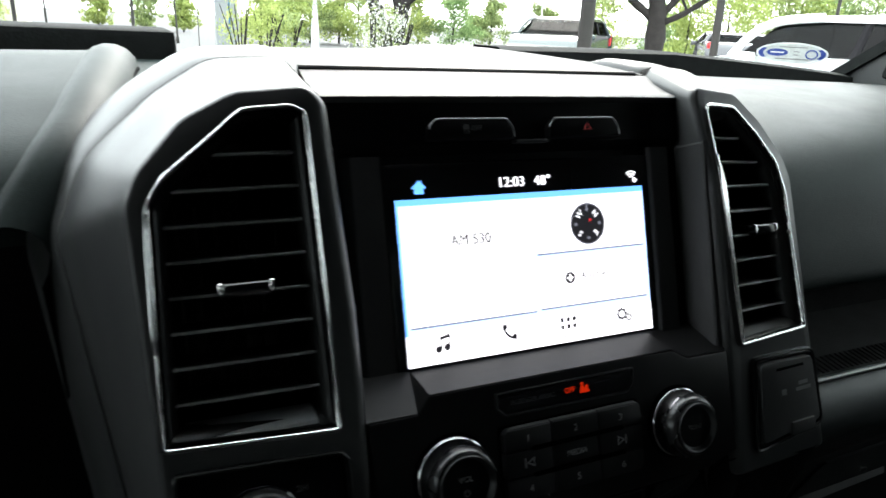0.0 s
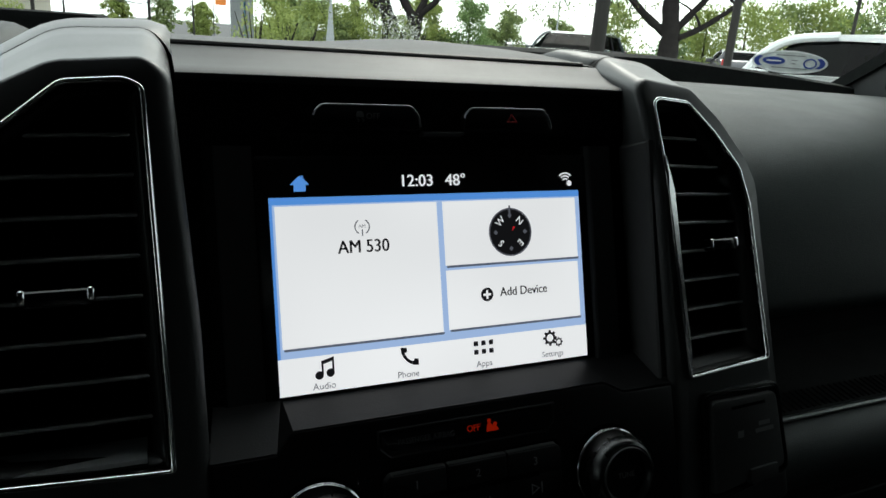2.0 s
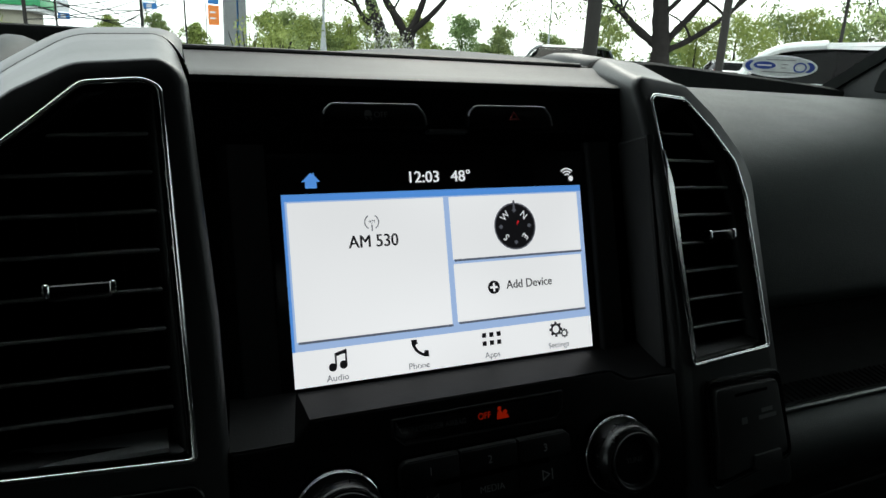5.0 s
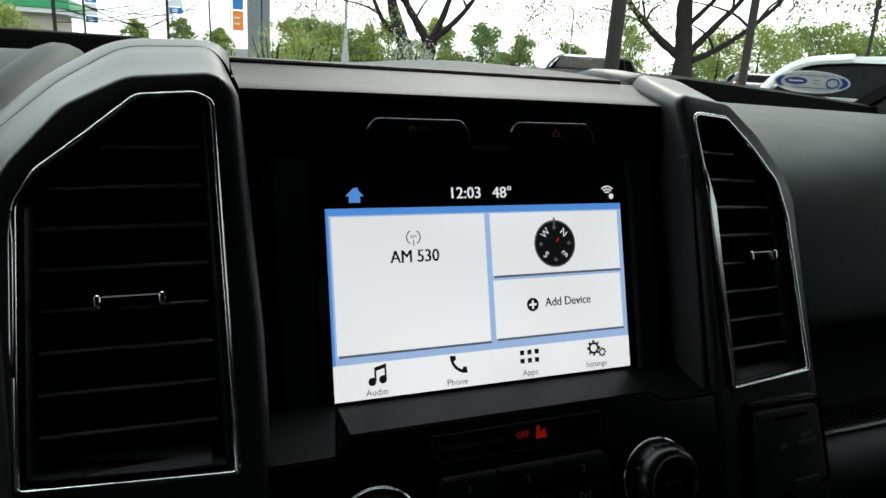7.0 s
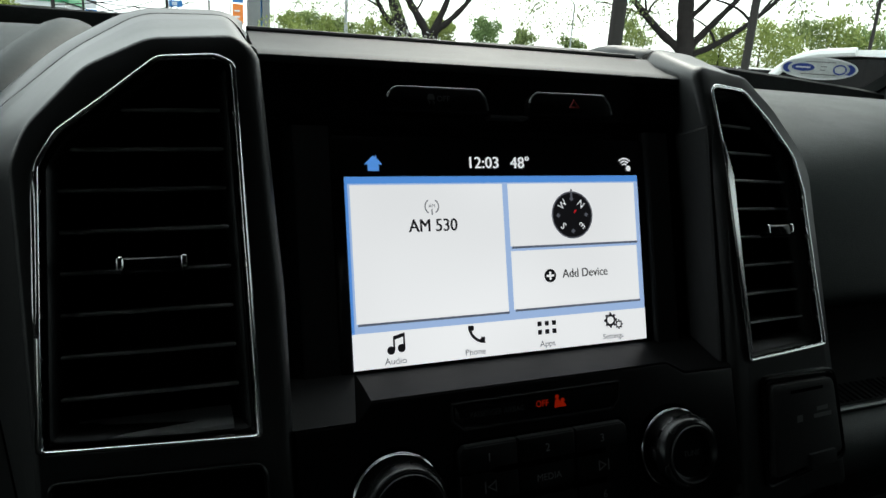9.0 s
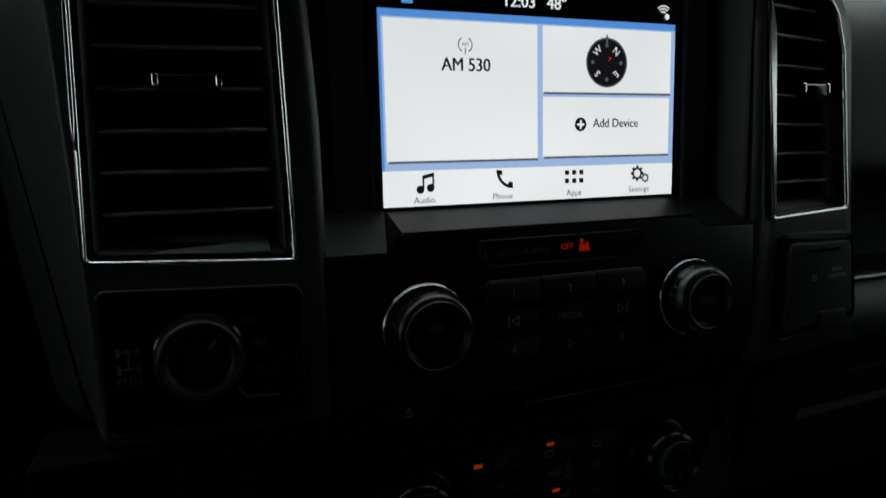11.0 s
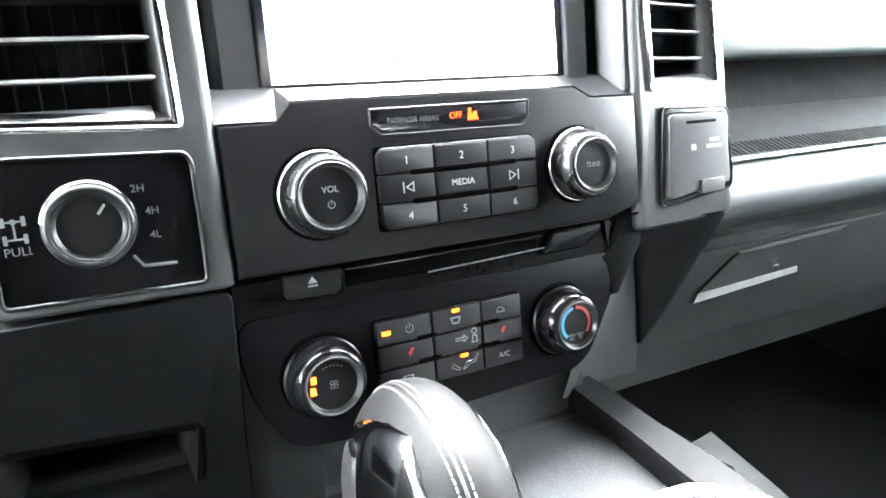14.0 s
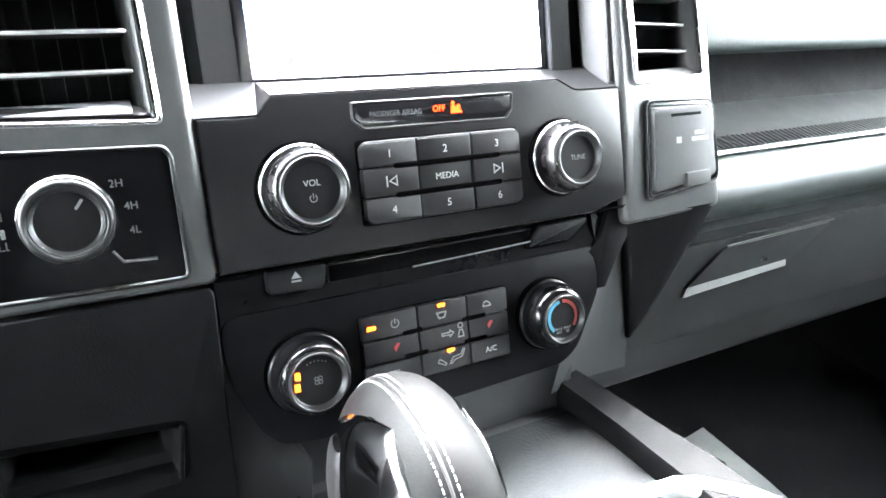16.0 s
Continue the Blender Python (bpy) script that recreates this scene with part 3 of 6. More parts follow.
part("plus_bar", flat_poly(box2(0.246, 0.377, 0.258, 0.423), INK - 0.0010), WHITE_UI, screen)
compass = part("compass", flat_poly(disc(0.415, 0.73, 0.128, 48), INK), DARK_UI, screen, "black compass dial")
part("rim", arc(0.415, 0.73, 0.124, 0.132, 0, 360, INK - 0.0006, 48), GREY_UI, compass)
part("pointer", flat_poly(box2(0.409, 0.82, 0.421, 0.875), INK - 0.001), GREY_UI, compass)
for ch, a in (("N", 45), ("E", -45), ("S", -135), ("W", 135)):
    lettering(ch, 0.415 + 0.083 * math.cos(radians(a)), 0.73 + 0.083 * math.sin(radians(a)), INK - 0.0008, 0.054, TEXT_UI, compass, turn=90 - a)
for a in (0, 90, 180, 270):
    part("tick", flat_poly(disc(0.415 + 0.09 * math.cos(radians(a)), 0.73 + 0.09 * math.sin(radians(a)), 0.014, 4), INK - 0.0008), GREY_UI, compass)
part("needle", flat_poly([(0.425, 0.735), (0.445, 0.757), (0.433, 0.76)], INK - 0.0009), RED_UI, compass)
note = part("music_note", flat_poly([(-0.665, 0.085), (-0.655, 0.085), (-0.655, 0.135), (-0.612, 0.146), (-0.612, 0.09), (-0.602, 0.09), (-0.602, 0.168), (-0.665, 0.152)], INK), DARK_UI, bar, "black music note")
part("note_head", flat_poly([(x * 1.0, z) for x, z in disc(-0.677, 0.083, 0.021, 16)], INK - 0.0004), DARK_UI, note)
part("note_head", flat_poly(disc(-0.622, 0.09, 0.021, 16), INK - 0.0004), DARK_UI, note)
phone = part("handset", arc(-0.165, 0.163, 0.074, 0.09, 196, 254, INK), DARK_UI, bar, "black telephone handset")
for a0 in (176, 251):
    part("handset_end", arc(-0.165, 0.163, 0.058, 0.091, a0, a0 + 22, INK - 0.0003, 5), DARK_UI, phone)
for i in range(3):
    for j in range(2):
        part("app_dot", flat_poly(box2(0.155 + 0.045 * i, 0.085 + 0.045 * j, 0.181 + 0.045 * i, 0.111 + 0.045 * j), INK), DARK_UI, bar)


def gear(x, z, r):
    g = part("gear", arc(x, z, r * 0.5, r * 0.8, 0, 360, INK, 24), DARK_UI, bar, "black cog wheel")
    for k in range(8):
        a = radians(45 * k)
        c, s = math.cos(a), math.sin(a)
        pts = [(r * 0.75, -r * 0.2), (r * 1.05, -r * 0.16), (r * 1.05, r * 0.16), (r * 0.75, r * 0.2)]
        part("tooth", flat_poly([(x + u * c - v * s, z + u * s + v * c) for u, v in pts], INK - 0.0003), DARK_UI, g)


gear(0.627, 0.125, 0.042), gear(0.682, 0.098, 0.026)

# ---- radio panel ----
radio = thing("radio_panel", LEANED @ Vector((0, -0.27, -0.55)), "satin black radio panel with two chrome-ringed knobs and nine keys", "control panel")
TOPLINE = [(-1.205, -0.19), (-0.935, -0.19), (-0.86, -0.102), (0.785, -0.103), (0.9, -0.167), (1.235, -0.172)]
poly = TOPLINE + [(1.26, -0.83), (1.0, -0.9), (-1.2, -0.9)]
part("faceplate", plate(list(reversed(poly)), -0.275, 0.1, 0.018), FACE, radio)
# up-facing ledge from the screen's foot to the panel's upper edge
loops = []
for x, z, xb, zb in ((-1.215, -0.184, -1.175, -0.012), (-0.935, -0.184, -0.868, -0.012), (-0.86, -0.097, -0.862, -0.016), (0.79, -0.098, 0.8, -0.016), (0.905, -0.162, 0.87, -0.018), (1.24, -0.166, 1.2, -0.02)):
    loops.append([(xb, 0.03, zb + 0.006), (xb, 0.0, zb), ((x + xb) / 2, -0.132, (zb + z) / 2 + 0.003), (x, -0.264, z)])
part("ledge", rings(bmesh.new(), loops, closed=False), LEDGE, radio, "grey up-facing ledge")
win = part("airbag_window", plate(rounded(list(reversed([(-0.47, -0.165), (0.45, -0.165), (0.44, -0.245), (0.40, -0.29), (-0.42, -0.285), (-0.47, -0.24)])), 0.01, 2), -0.282, -0.2, 0.008), PIANO, radio, "gloss black warning window")
part("window_rim", frame_ring(rounded(list(reversed([(-0.485, -0.155), (0.465, -0.155), (0.455, -0.25), (0.41, -0.302), (-0.43, -0.297), (-0.485, -0.245)])), 0.01, 2), 0.014, -0.287, -0.26), FACE, win)
lettering("PASSENGER AIRBAG", -0.245, -0.224, -0.2845, 0.038, PRINTFAINT, win, wide=0.85)
lettering("OFF", 0.0, -0.218, -0.2845, 0.046, REDLAMP, win, wide=0.9, label="glowing orange lettering")
part("warning_sign", flat_poly([(0.068, -0.246), (0.138, -0.246), (0.13, -0.229), (0.106, -0.22), (0.09, -0.202), (0.074, -0.208)], -0.2845), REDLAMP, win, "glowing orange seat sign")
part("warning_sign", flat_poly(disc(0.085, -0.193, 0.011, 12), -0.2849), REDLAMP, win)
part("warning_sign", flat_poly(disc(0.116, -0.214, 0.012, 12), -0.2853), REDLAMP, win)


def key(parent, poly, y, label="", mat=None):
    return part("key", plate(rounded(poly, 0.012, 2), y, y + 0.06, 0.009), mat or BUTTON, parent, label)


Y = -0.322
xs, zs = (-0.475, -0.165, 0.155, 0.468), (-0.352, -0.485, -0.632, -0.768)
names = [["1", "2", "3"], ["", "MEDIA", ""], ["4", "5", "6"]]
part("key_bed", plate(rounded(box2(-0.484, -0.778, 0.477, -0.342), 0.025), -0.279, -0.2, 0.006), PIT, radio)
for r in range(3):
    for c in range(3):
        x0, x1, z1, z0 = xs[c] + 0.003, xs[c + 1] - 0.003, zs[r] - 0.003, zs[r + 1] + 0.003
        poly = box2(x0, z0, x1, z1)
        if (r, c) in ((0, 0), (0, 2), (2, 0), (2, 2)):
            cut = 0.03
            if (r, c) == (0, 0):
                poly = [(x0, z0), (x1, z0), (x1, z1), (x0 + cut, z1), (x0, z1 - cut)]
            elif (r, c) == (0, 2):
                poly = [(x0, z0), (x1, z0), (x1, z1 - cut), (x1 - cut, z1), (x0, z1)]
            elif (r, c) == (2, 0):
                poly = [(x0 + cut, z0), (x1, z0), (x1, z1), (x0, z1), (x0, z0 + cut)]
            else:
                poly = [(x0, z0), (x1 - cut, z0), (x1, z0 + cut), (x1, z1), (x0, z1)]
        k = key(radio, poly, Y + (0.01 if c == 1 and r == 1 else 0))
        cx, cz = (x0 + x1) / 2, (z0 + z1) / 2
        if r == 0:
            # the upper keys turn over into an up-facing bevel, its highlight in the colour
            xa, xb = x0 + (0.03 if c == 0 else 0.004), x1 - (0.03 if c == 2 else 0.004)
            part("upper_bevel", rings(bmesh.new(), [[(x, Y + 0.03, z1 + 0.003), (x, Y + 0.004, z1 - 0.002), (x, Y - 0.0015, z1 - 0.011)] for x in (xa, (xa + xb) / 2, xb)], closed=False), LID, k, "upper bevel paler for its highlight")
        if names[r][c]:
            lettering(names[r][c], cx, cz - 0.005, Y - 0.002, 0.056 if len(names[r][c]) == 1 else 0.047, PRINT, k)
        else:
            s = -1 if c == 0 else 1
            part("sign", frame_ring([(cx - s * 0.03, cz - 0.028), (cx + s * 0.018, cz), (cx - s * 0.03, cz + 0.028)], 0.006, Y - 0.003, Y, edge=0.001), PRINT, k)
            part("sign", flat_poly(box2(cx + s * 0.028 - 0.004, cz - 0.028, cx + s * 0.028 + 0.004, cz + 0.028), Y - 0.002), PRINT, k)
for z in (-0.485, -0.632):
    part("key_groove", plate(rounded(box2(-0.30, z - 0.014, 0.33, z + 0.014), 0.01, 2), Y - 0.004, Y + 0.02, 0.004), PIT, radio, "black groove bar")


DEEP = 1.3
YR = -0.28 - 0.1305 * DEEP


def knob(parent, x, z, rb, rc, yb, label, skirt_mat, ribs=True, rim_mat=None, dish_mat=None, deep=0.024):
    """A round knob in a shallow dish: bright base rim, conical skirt with grip notches, front ring, and a dished cap."""
    d = DEEP
    # dark flange paints the shadow round the knob's base
    kn = part("knob", turned([(rb + 0.022, yb + 0.01), (rb + 0.02, yb - 0.001), (rb + 0.017, yb - 0.0022), (rb + 0.012, yb - 0.001), (rb + 0.008, yb + 0.0015), (rb, yb - 0.03)], x, z, 64), PIT, parent, label, angle=60)
    part("base_rim", turned([(rb - 0.004, yb - 0.014), (rb + 0.004, yb - 0.017), (rb + 0.007, yb - 0.023), (rb + 0.005, yb - 0.031), (rb - 0.003, yb - 0.034)], x, z, 64, shut=False), rim_mat or CHROME, kn, "bright base rim", angle=60)
    curve = [(rb - 0.002 - (rb - rc - 0.012) * (1 - math.cos(k * math.pi / 2)) ** 0.9, yb - 0.03 - (0.122 * d - 0.005) * math.sin(k * math.pi / 2) ** 0.9) for k in np.linspace(0, 1, 11)]
    part("skirt", turned([*curve, (rc + 0.008, yb - 0.145 * d)], x, z, 64, shut=False), skirt_mat, kn, "smooth rounded skirt", angle=80)
    if ribs:
        part("bright_edge", turned([(r + 0.0018, y) for r, y in curve[:5]], x, z, 64, shut=False), CHROME, kn, "bright chrome outer edge", angle=80)
        for i in range(12):
            a = 2 * math.pi * (i + 0.35) / 12
            bm = eased(block(bmesh.new(), -0.0022, -0.032 * d, -0.004, 0.0022, 0.03 * d, 0.0015), 0.001, 1)
            bm.transform(Matrix.Translation((x, yb - 0.078 * d, z)) @ Matrix.Rotation(a, 4, "Y") @ Matrix.Translation((0, 0, rb - 0.009)) @ Matrix.Rotation(radians(-10), 4, "X"))
            part("grip_groove", bm, GAP, kn)
    part("gap_ring", turned([(rc + 0.014, yb - 0.14 * d), (rc + 0.011, yb - 0.1475 * d), (rc + 0.005, yb - 0.1475 * d), (rc + 0.003, yb - 0.14 * d)], x, z, 64, shut=False), GAP, kn, "dark gap ring", angle=60)
    part("dish", turned([(rc + 0.005, yb - 0.13 * d), (rc + 0.004, yb - 0.15 * d), (rc, yb - 0.1535 * d), (rc - 0.005, yb - 0.152 * d), (rc - 0.4 * deep, yb - 0.139 * d), (rc - 0.8 * deep, yb - 0.129 * d), (rc - deep, yb - 0.127 * d)], x, z, 64, shut=False), dish_mat or DISH, kn, "satin dished ring", angle=60)
    part("cap", turned([(rc - deep + 0.002, yb - 0.12 * d), (rc - deep + 0.0015, yb - 0.1275 * d), (rc * 0.5, yb - 0.129 * d), (0.004, yb - 0.129 * d)], x, z, 64), CAPMAT, kn, "dark flat cap", angle=60)
    return kn


kn = knob(radio, -0.77, -0.545, 0.207, 0.156, -0.28, "round volume knob with a smoked chrome skirt", SKIRT)
lettering("VOL", -0.77, -0.515, YR, 0.042, PRINT, kn)
part("power_sign", arc(-0.77, -0.585, 0.014, 0.019, -240, 60, YR), PRINTDIM, kn)
part("power_sign", flat_poly(box2(-0.7725, -0.585, -0.7675, -0.562), YR - 0.0005), PRINTDIM, kn)
DEEP = 1.2
YT = -0.28 - 0.1305 * DEEP
kn = knob(radio, 0.77, -0.545, 0.205, 0.145, -0.28, "round tuning knob with a smoked chrome skirt", SKIRT)
lettering("TUNE", 0.77, -0.545, YT, 0.040, PRINTDIM, kn)

# ---- disc slot in the valley ----
slot = thing("disc_slot", LEANED @ Vector((0, -0.2, -1.0)), "black disc slot with an eject key", "disc player")
loops = [[(x, y, z) for y, z in ((-0.262, -0.885), (-0.25, -0.905), (-0.17, -0.93), (-0.16, -0.95), (-0.175, -1.08), (-0.187, -1.11), (-0.187, -1.16))] for x in (-1.22, -0.6, 0.0, 0.6, 1.12, 1.27)]
part("valley", rings(bmesh.new(), loops, closed=False), GLOSSLOT, slot)
part("lip_line", tube([(-0.2, -0.205, -1.038), (0.2, -0.205, -1.029), (0.57, -0.203, -1.02)], 0.004), SATIN, slot, "pale edge of the slot")
part("lip_line", tube([(-0.672, -0.2, -1.04), (-0.672, -0.2, -0.95)], 0.004), RIM, slot)
# a raised plate; the slot's inner dark is only its colour
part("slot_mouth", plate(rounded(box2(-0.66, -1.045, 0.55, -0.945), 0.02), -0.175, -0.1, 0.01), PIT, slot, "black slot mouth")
part("slot_lip", eased(block(bmesh.new(), -0.66, -0.2, -0.955, 0.55, -0.14, -0.94), 0.006), PIANO, slot)
k = part("eject_key", plate(rounded([(-0.97, -1.05), (-0.72, -1.06), (-0.69, -1.03), (-0.68, -0.935), (-0.985, -0.925), (-0.985, -1.03)], 0.012, 2), -0.215, -0.12, 0.01), FACE, slot)
part("sign", flat_poly([(-0.865, -0.985), (-0.815, -0.985), (-0.84, -0.95)], -0.2175), PRINT, k)
part("sign", flat_poly(box2(-0.865, -1.003, -0.815, -0.993), -0.2175), PRINT, k)
flap = rounded([(0.56, -1.055), (0.865, -1.05), (0.995, -0.965), (1.0, -0.936), (0.645, -0.945)], 0.012, 2)
part("flap_gap", plate(inset(flap, -0.012), -0.192, -0.12, 0.004), PIT, slot, "black gap round the flap")
part("end_flap", plate(flap, -0.2, -0.12, 0.01), FACE, slot, "satin end flap")
wall_line = [(1.12, -0.87), (1.235, -0.86), (1.34, -0.845), (1.318, -1.1), (1.22, -1.235), (1.12, -1.4), (1.05, -1.4), (1.06, -1.3), (1.04, -1.2), (1.0, -1.15), (1.1, -1.065), (1.17, -0.93)]
part("bezel_end", plate(list(reversed(wall_line)), -0.207, -0.02, 0.012), LOWER, slot, "black end wall of the bezel")

# ---- climate panel ----
climate = thing("climate_panel", LEANED @ Vector((0, -0.2, -1.45)), "black heater panel with two knobs, lit amber lamps and small keys", "control panel")
poly = [(-1.22, -1.12), (1.04, -1.12), (1.1, -1.2), (1.07, -1.4), (0.88, -1.74), (0.76, -1.82), (-0.80, -1.86), (-1.05, -1.82), (-1.19, -1.55), (-1.235, -1.3)]
part("faceplate", plate(rounded(poly, 0.1, 4), -0.2, 0.1, 0.007), SHEEN, climate)
Y = -0.232
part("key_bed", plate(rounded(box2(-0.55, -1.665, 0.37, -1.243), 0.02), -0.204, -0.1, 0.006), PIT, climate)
rows = [[-0.545, -0.215, 0.095, 0.365], [-0.545, -0.215, 0.095, 0.365], [-0.545, -0.215, 0.095, 0.365]]
zs = (-1.25, -1.39, -1.525, -1.66)
keys = {}
for r in range(3):
    for c in range(3):
        x0, x1, z1, z0 = rows[r][c] + 0.004, rows[r][c + 1] - 0.004, zs[r] - 0.004, zs[r + 1] + 0.004
        keys[r, c] = key(climate, box2(x0, z0, x1, z1), Y)
part("lamp", flat_poly(box2(-0.51, -1.33, -0.462, -1.308), Y - 0.003), AMBER, keys[0, 0], "lit amber lamp")
part("sign", arc(-0.35, -1.318, 0.019, 0.025, -240, 60, Y - 0.002), PRINTDIM, keys[0, 0])
part("sign", flat_poly(box2(-0.353, -1.318, -0.347, -1.288), Y - 0.0025), PRINTDIM, keys[0, 0])
part("lamp", flat_poly(box2(-0.09, -1.283, -0.045, -1.264), Y - 0.003), AMBER, keys[0, 1], "lit amber lamp")
part("sign", frame_ring([(-0.09, -1.35), (-0.05, -1.35), (-0.035, -1.31), (-0.105, -1.31)], 0.009, Y - 0.003, Y, edge=0.001), PRINTDIM, keys[0, 1])
part("sign", frame_ring(rounded([(0.19, -1.34), (0.25, -1.34), (0.25, -1.325), (0.225, -1.305), (0.205, -1.305)], 0.01, 2), 0.007, Y - 0.003, Y, edge=0.001), PRINTDIM, keys[0, 2])
part("sign", flat_poly([(0.225, -1.47), (0.255, -1.43), (0.235, -1.425), (0.215, -1.445)], Y - 0.002), REDPRINT, keys[1, 2], "red seat sign")
part("sign", flat_poly([(-0.36, -1.475), (-0.33, -1.43), (-0.35, -1.425), (-0.37, -1.45)], Y - 0.002), REDPRINT, keys[1, 0], "red seat sign")
part("sign", frame_ring([(-0.08, -1.455), (-0.03, -1.455), (-0.03, -1.47), (0.0, -1.443), (-0.03, -1.42), (-0.03, -1.435), (-0.08, -1.435)], 0.006, Y - 0.003, Y, edge=0.001), PRINTDIM, keys[1, 1])
part("sign", arc(0.04, -1.412, 0.012, 0.018, 0, 360, Y - 0.002), PRINTDIM, keys[1, 1])
part("sign", frame_ring([(0.02, -1.48), (0.062, -1.48), (0.055, -1.435), (0.03, -1.435)], 0.006, Y - 0.003, Y, edge=0.001), PRINTDIM, keys[1, 1])
part("lamp", flat_poly(box2(-0.055, -1.55, -0.01, -1.531), Y - 0.003), AMBER, keys[2, 1], "lit amber lamp")
part("sign", frame_ring([(-0.12, -1.60), (-0.07, -1.625), (-0.06, -1.61), (-0.105, -1.575)], 0.006, Y - 0.003, Y, edge=0.001), PRINTDIM, keys[2, 1])
part("sign", frame_ring([(-0.05, -1.622), (-0.02, -1.58), (0.03, -1.575), (0.045, -1.545), (0.06, -1.55), (0.04, -1.595), (-0.01, -1.605), (-0.03, -1.622)], 0.006, Y - 0.003, Y, edge=0.001), PRINTDIM, keys[2, 1])
part("sign", frame_ring(box2(-0.41, -1.61, -0.35, -1.575), 0.006, Y - 0.003, Y, edge=0.001), PRINTDIM, keys[2, 0])
lettering("A/C", 0.23, -1.595, Y - 0.002, 0.046, PRINT, keys[2, 2])
for x0, x1, z in ((-0.31, -0.19, -1.385), (0.06, 0.21, -1.385), (0.06, 0.21, -1.515), (-0.31, -0.17, -1.515)):
    part("key_groove", plate(rounded(box2(x0, z - 0.013, x1, z + 0.013), 0.01, 2), Y - 0.004, Y + 0.02, 0.004), PIT, climate, "black groove bar")
DEEP = 1.2
XF, XT = -0.835, 0.655
kn = knob(climate, XF, -1.475, 0.205, 0.145, -0.205, "round fan knob with a black skirt", SMOKE, False, BAND, INNERRING, 0.02)
YC = -0.205 - 0.1305 * DEEP
part("lamp", flat_poly(box2(XF - 0.108, -1.452, XF - 0.082, -1.414), YC), AMBER, kn, "lit amber lamp")
part("lamp", flat_poly(box2(XF - 0.115, -1.508, XF - 0.089, -1.47), YC), AMBER, kn, "lit amber lamp")
for a in range(4):
    c, s = math.cos(radians(90 * a + 45)), math.sin(radians(90 * a + 45))
    part("fan_sign", arc(XF + 0.005 + 0.014 * c, -1.475 + 0.014 * s, 0.007, 0.0115, 0, 360, YC, 10), PRINTDIM, kn)
for a in range(115, 50, -11):
    part("dial_mark", flat_poly(disc(XF + 0.1 * math.cos(radians(a)), -1.475 + 0.1 * math.sin(radians(a)), 0.005, 4), YC), PRINTDIM, kn)
kn = knob(climate, XT, -1.475, 0.205, 0.14, -0.205, "round temperature knob with blue and red arcs", SMOKE, False, BAND, INNERRING, 0.02)
part("cool_arc", arc(XT, -1.468, 0.087, 0.107, 100, 228, YC, 24), COOL, kn, "blue printed arc")
part("warm_arc", arc(XT, -1.468, 0.087, 0.107, 88, -40, YC, 24), WARM, kn, "red printed arc")
for x, low_text in ((XT - 0.032, "A/C"), (XT + 0.03, "")):
    lettering("MAX", x, -1.535, YC, 0.024, PRINTDIM, kn, "small_print", bold=0.01)
    if low_text:
        lettering(low_text, x, -1.557, YC, 0.023, PRINTDIM, kn, "small_print", bold=0.01)
    else:
        part("small_print", frame_ring([(x - 0.012, -1.549), (x + 0.012, -1.549), (x + 0.006, -1.566), (x - 0.006, -1.566)], 0.003, YC - 0.001, YC + 0.002, edge=0.0005), PRINTDIM, kn)

# ---- drive selector on the driver's tower ----
drive = thing("drive_selector", LEANED @ Vector((-1.7, -0.28, -0.58)), "gloss black four-wheel-drive selector with a round knob", "control panel")


def on_tower(bm, dy=0.0):
    for v in bm.verts:
        v.co.y += face_y(v.co.x, v.co.z) + dy
    return bm


poly = rounded([(-2.13, -0.87), (-1.335, -0.875), (-1.335, -0.335), (-1.36, -0.295), (-2.13, -0.265)], 0.03, 3)
part("plate", on_tower(plate(poly, -0.012, 0.1, 0.008)), SELECT, drive)
part("plate_rim", on_tower(frame_ring(inset(poly, -0.012), 0.02, -0.024, 0.05)), RIM, drive, "dark satin rim")
x, z, yb = -1.765, -0.56, face_y(-1.765, -0.56) - 0.012
kn = part("knob", turned([(0.19, yb + 0.01), (0.186, yb - 0.015), (0.176, yb - 0.025), (0.172, yb - 0.07), (0.15, yb - 0.075)], x, z, 64), PIANO, drive, "round selector knob")
part("ring", turned([(0.178, yb - 0.03), (0.176, yb - 0.085), (0.169, yb - 0.105), (0.158, yb - 0.113), (0.147, yb - 0.112), (0.143, yb - 0.105)], x, z, 64, shut=False), INNERRING, kn, "smoked chrome ring", angle=60)
part("dish", turned([(0.144, yb - 0.1), (0.143, yb - 0.108), (0.139, yb - 0.109), (0.127, yb - 0.09), (0.121, yb - 0.086)], x, z, 64, shut=False), DISH, kn, "satin dished ring", angle=60)
part("cap", turned([(0.123, yb - 0.08), (0.1215, yb - 0.0865), (0.08, yb - 0.088), (0.004, yb - 0.088)], x, z, 64), CAPMAT, kn, "dark flat cap", angle=60)
bm = eased(block(bmesh.new(), -0.006, -0.003, 0.058, 0.006, 0.003, 0.106), 0.002, 1)
bm.transform(Matrix.Translation((x, yb - 0.09, z)) @ Matrix.Rotation(radians(38), 4, "Y"))
part("pointer", bm, PRINT, kn, "white pointer")
for s, lx, lz in (("2H", -1.565, -0.43), ("4H", -1.52, -0.53), ("4L", -1.52, -0.635)):
    lettering(s, lx, lz, face_y(lx, lz) - 0.0145, 0.046, PRINTDIM, drive, bold=0.01)
lettering("PULL", -2.035, -0.64, face_y(-2.04, -0.64) - 0.0145, 0.05, PRINTDIM, drive)
YA = face_y(-2.04, -0.55) - 0.0145
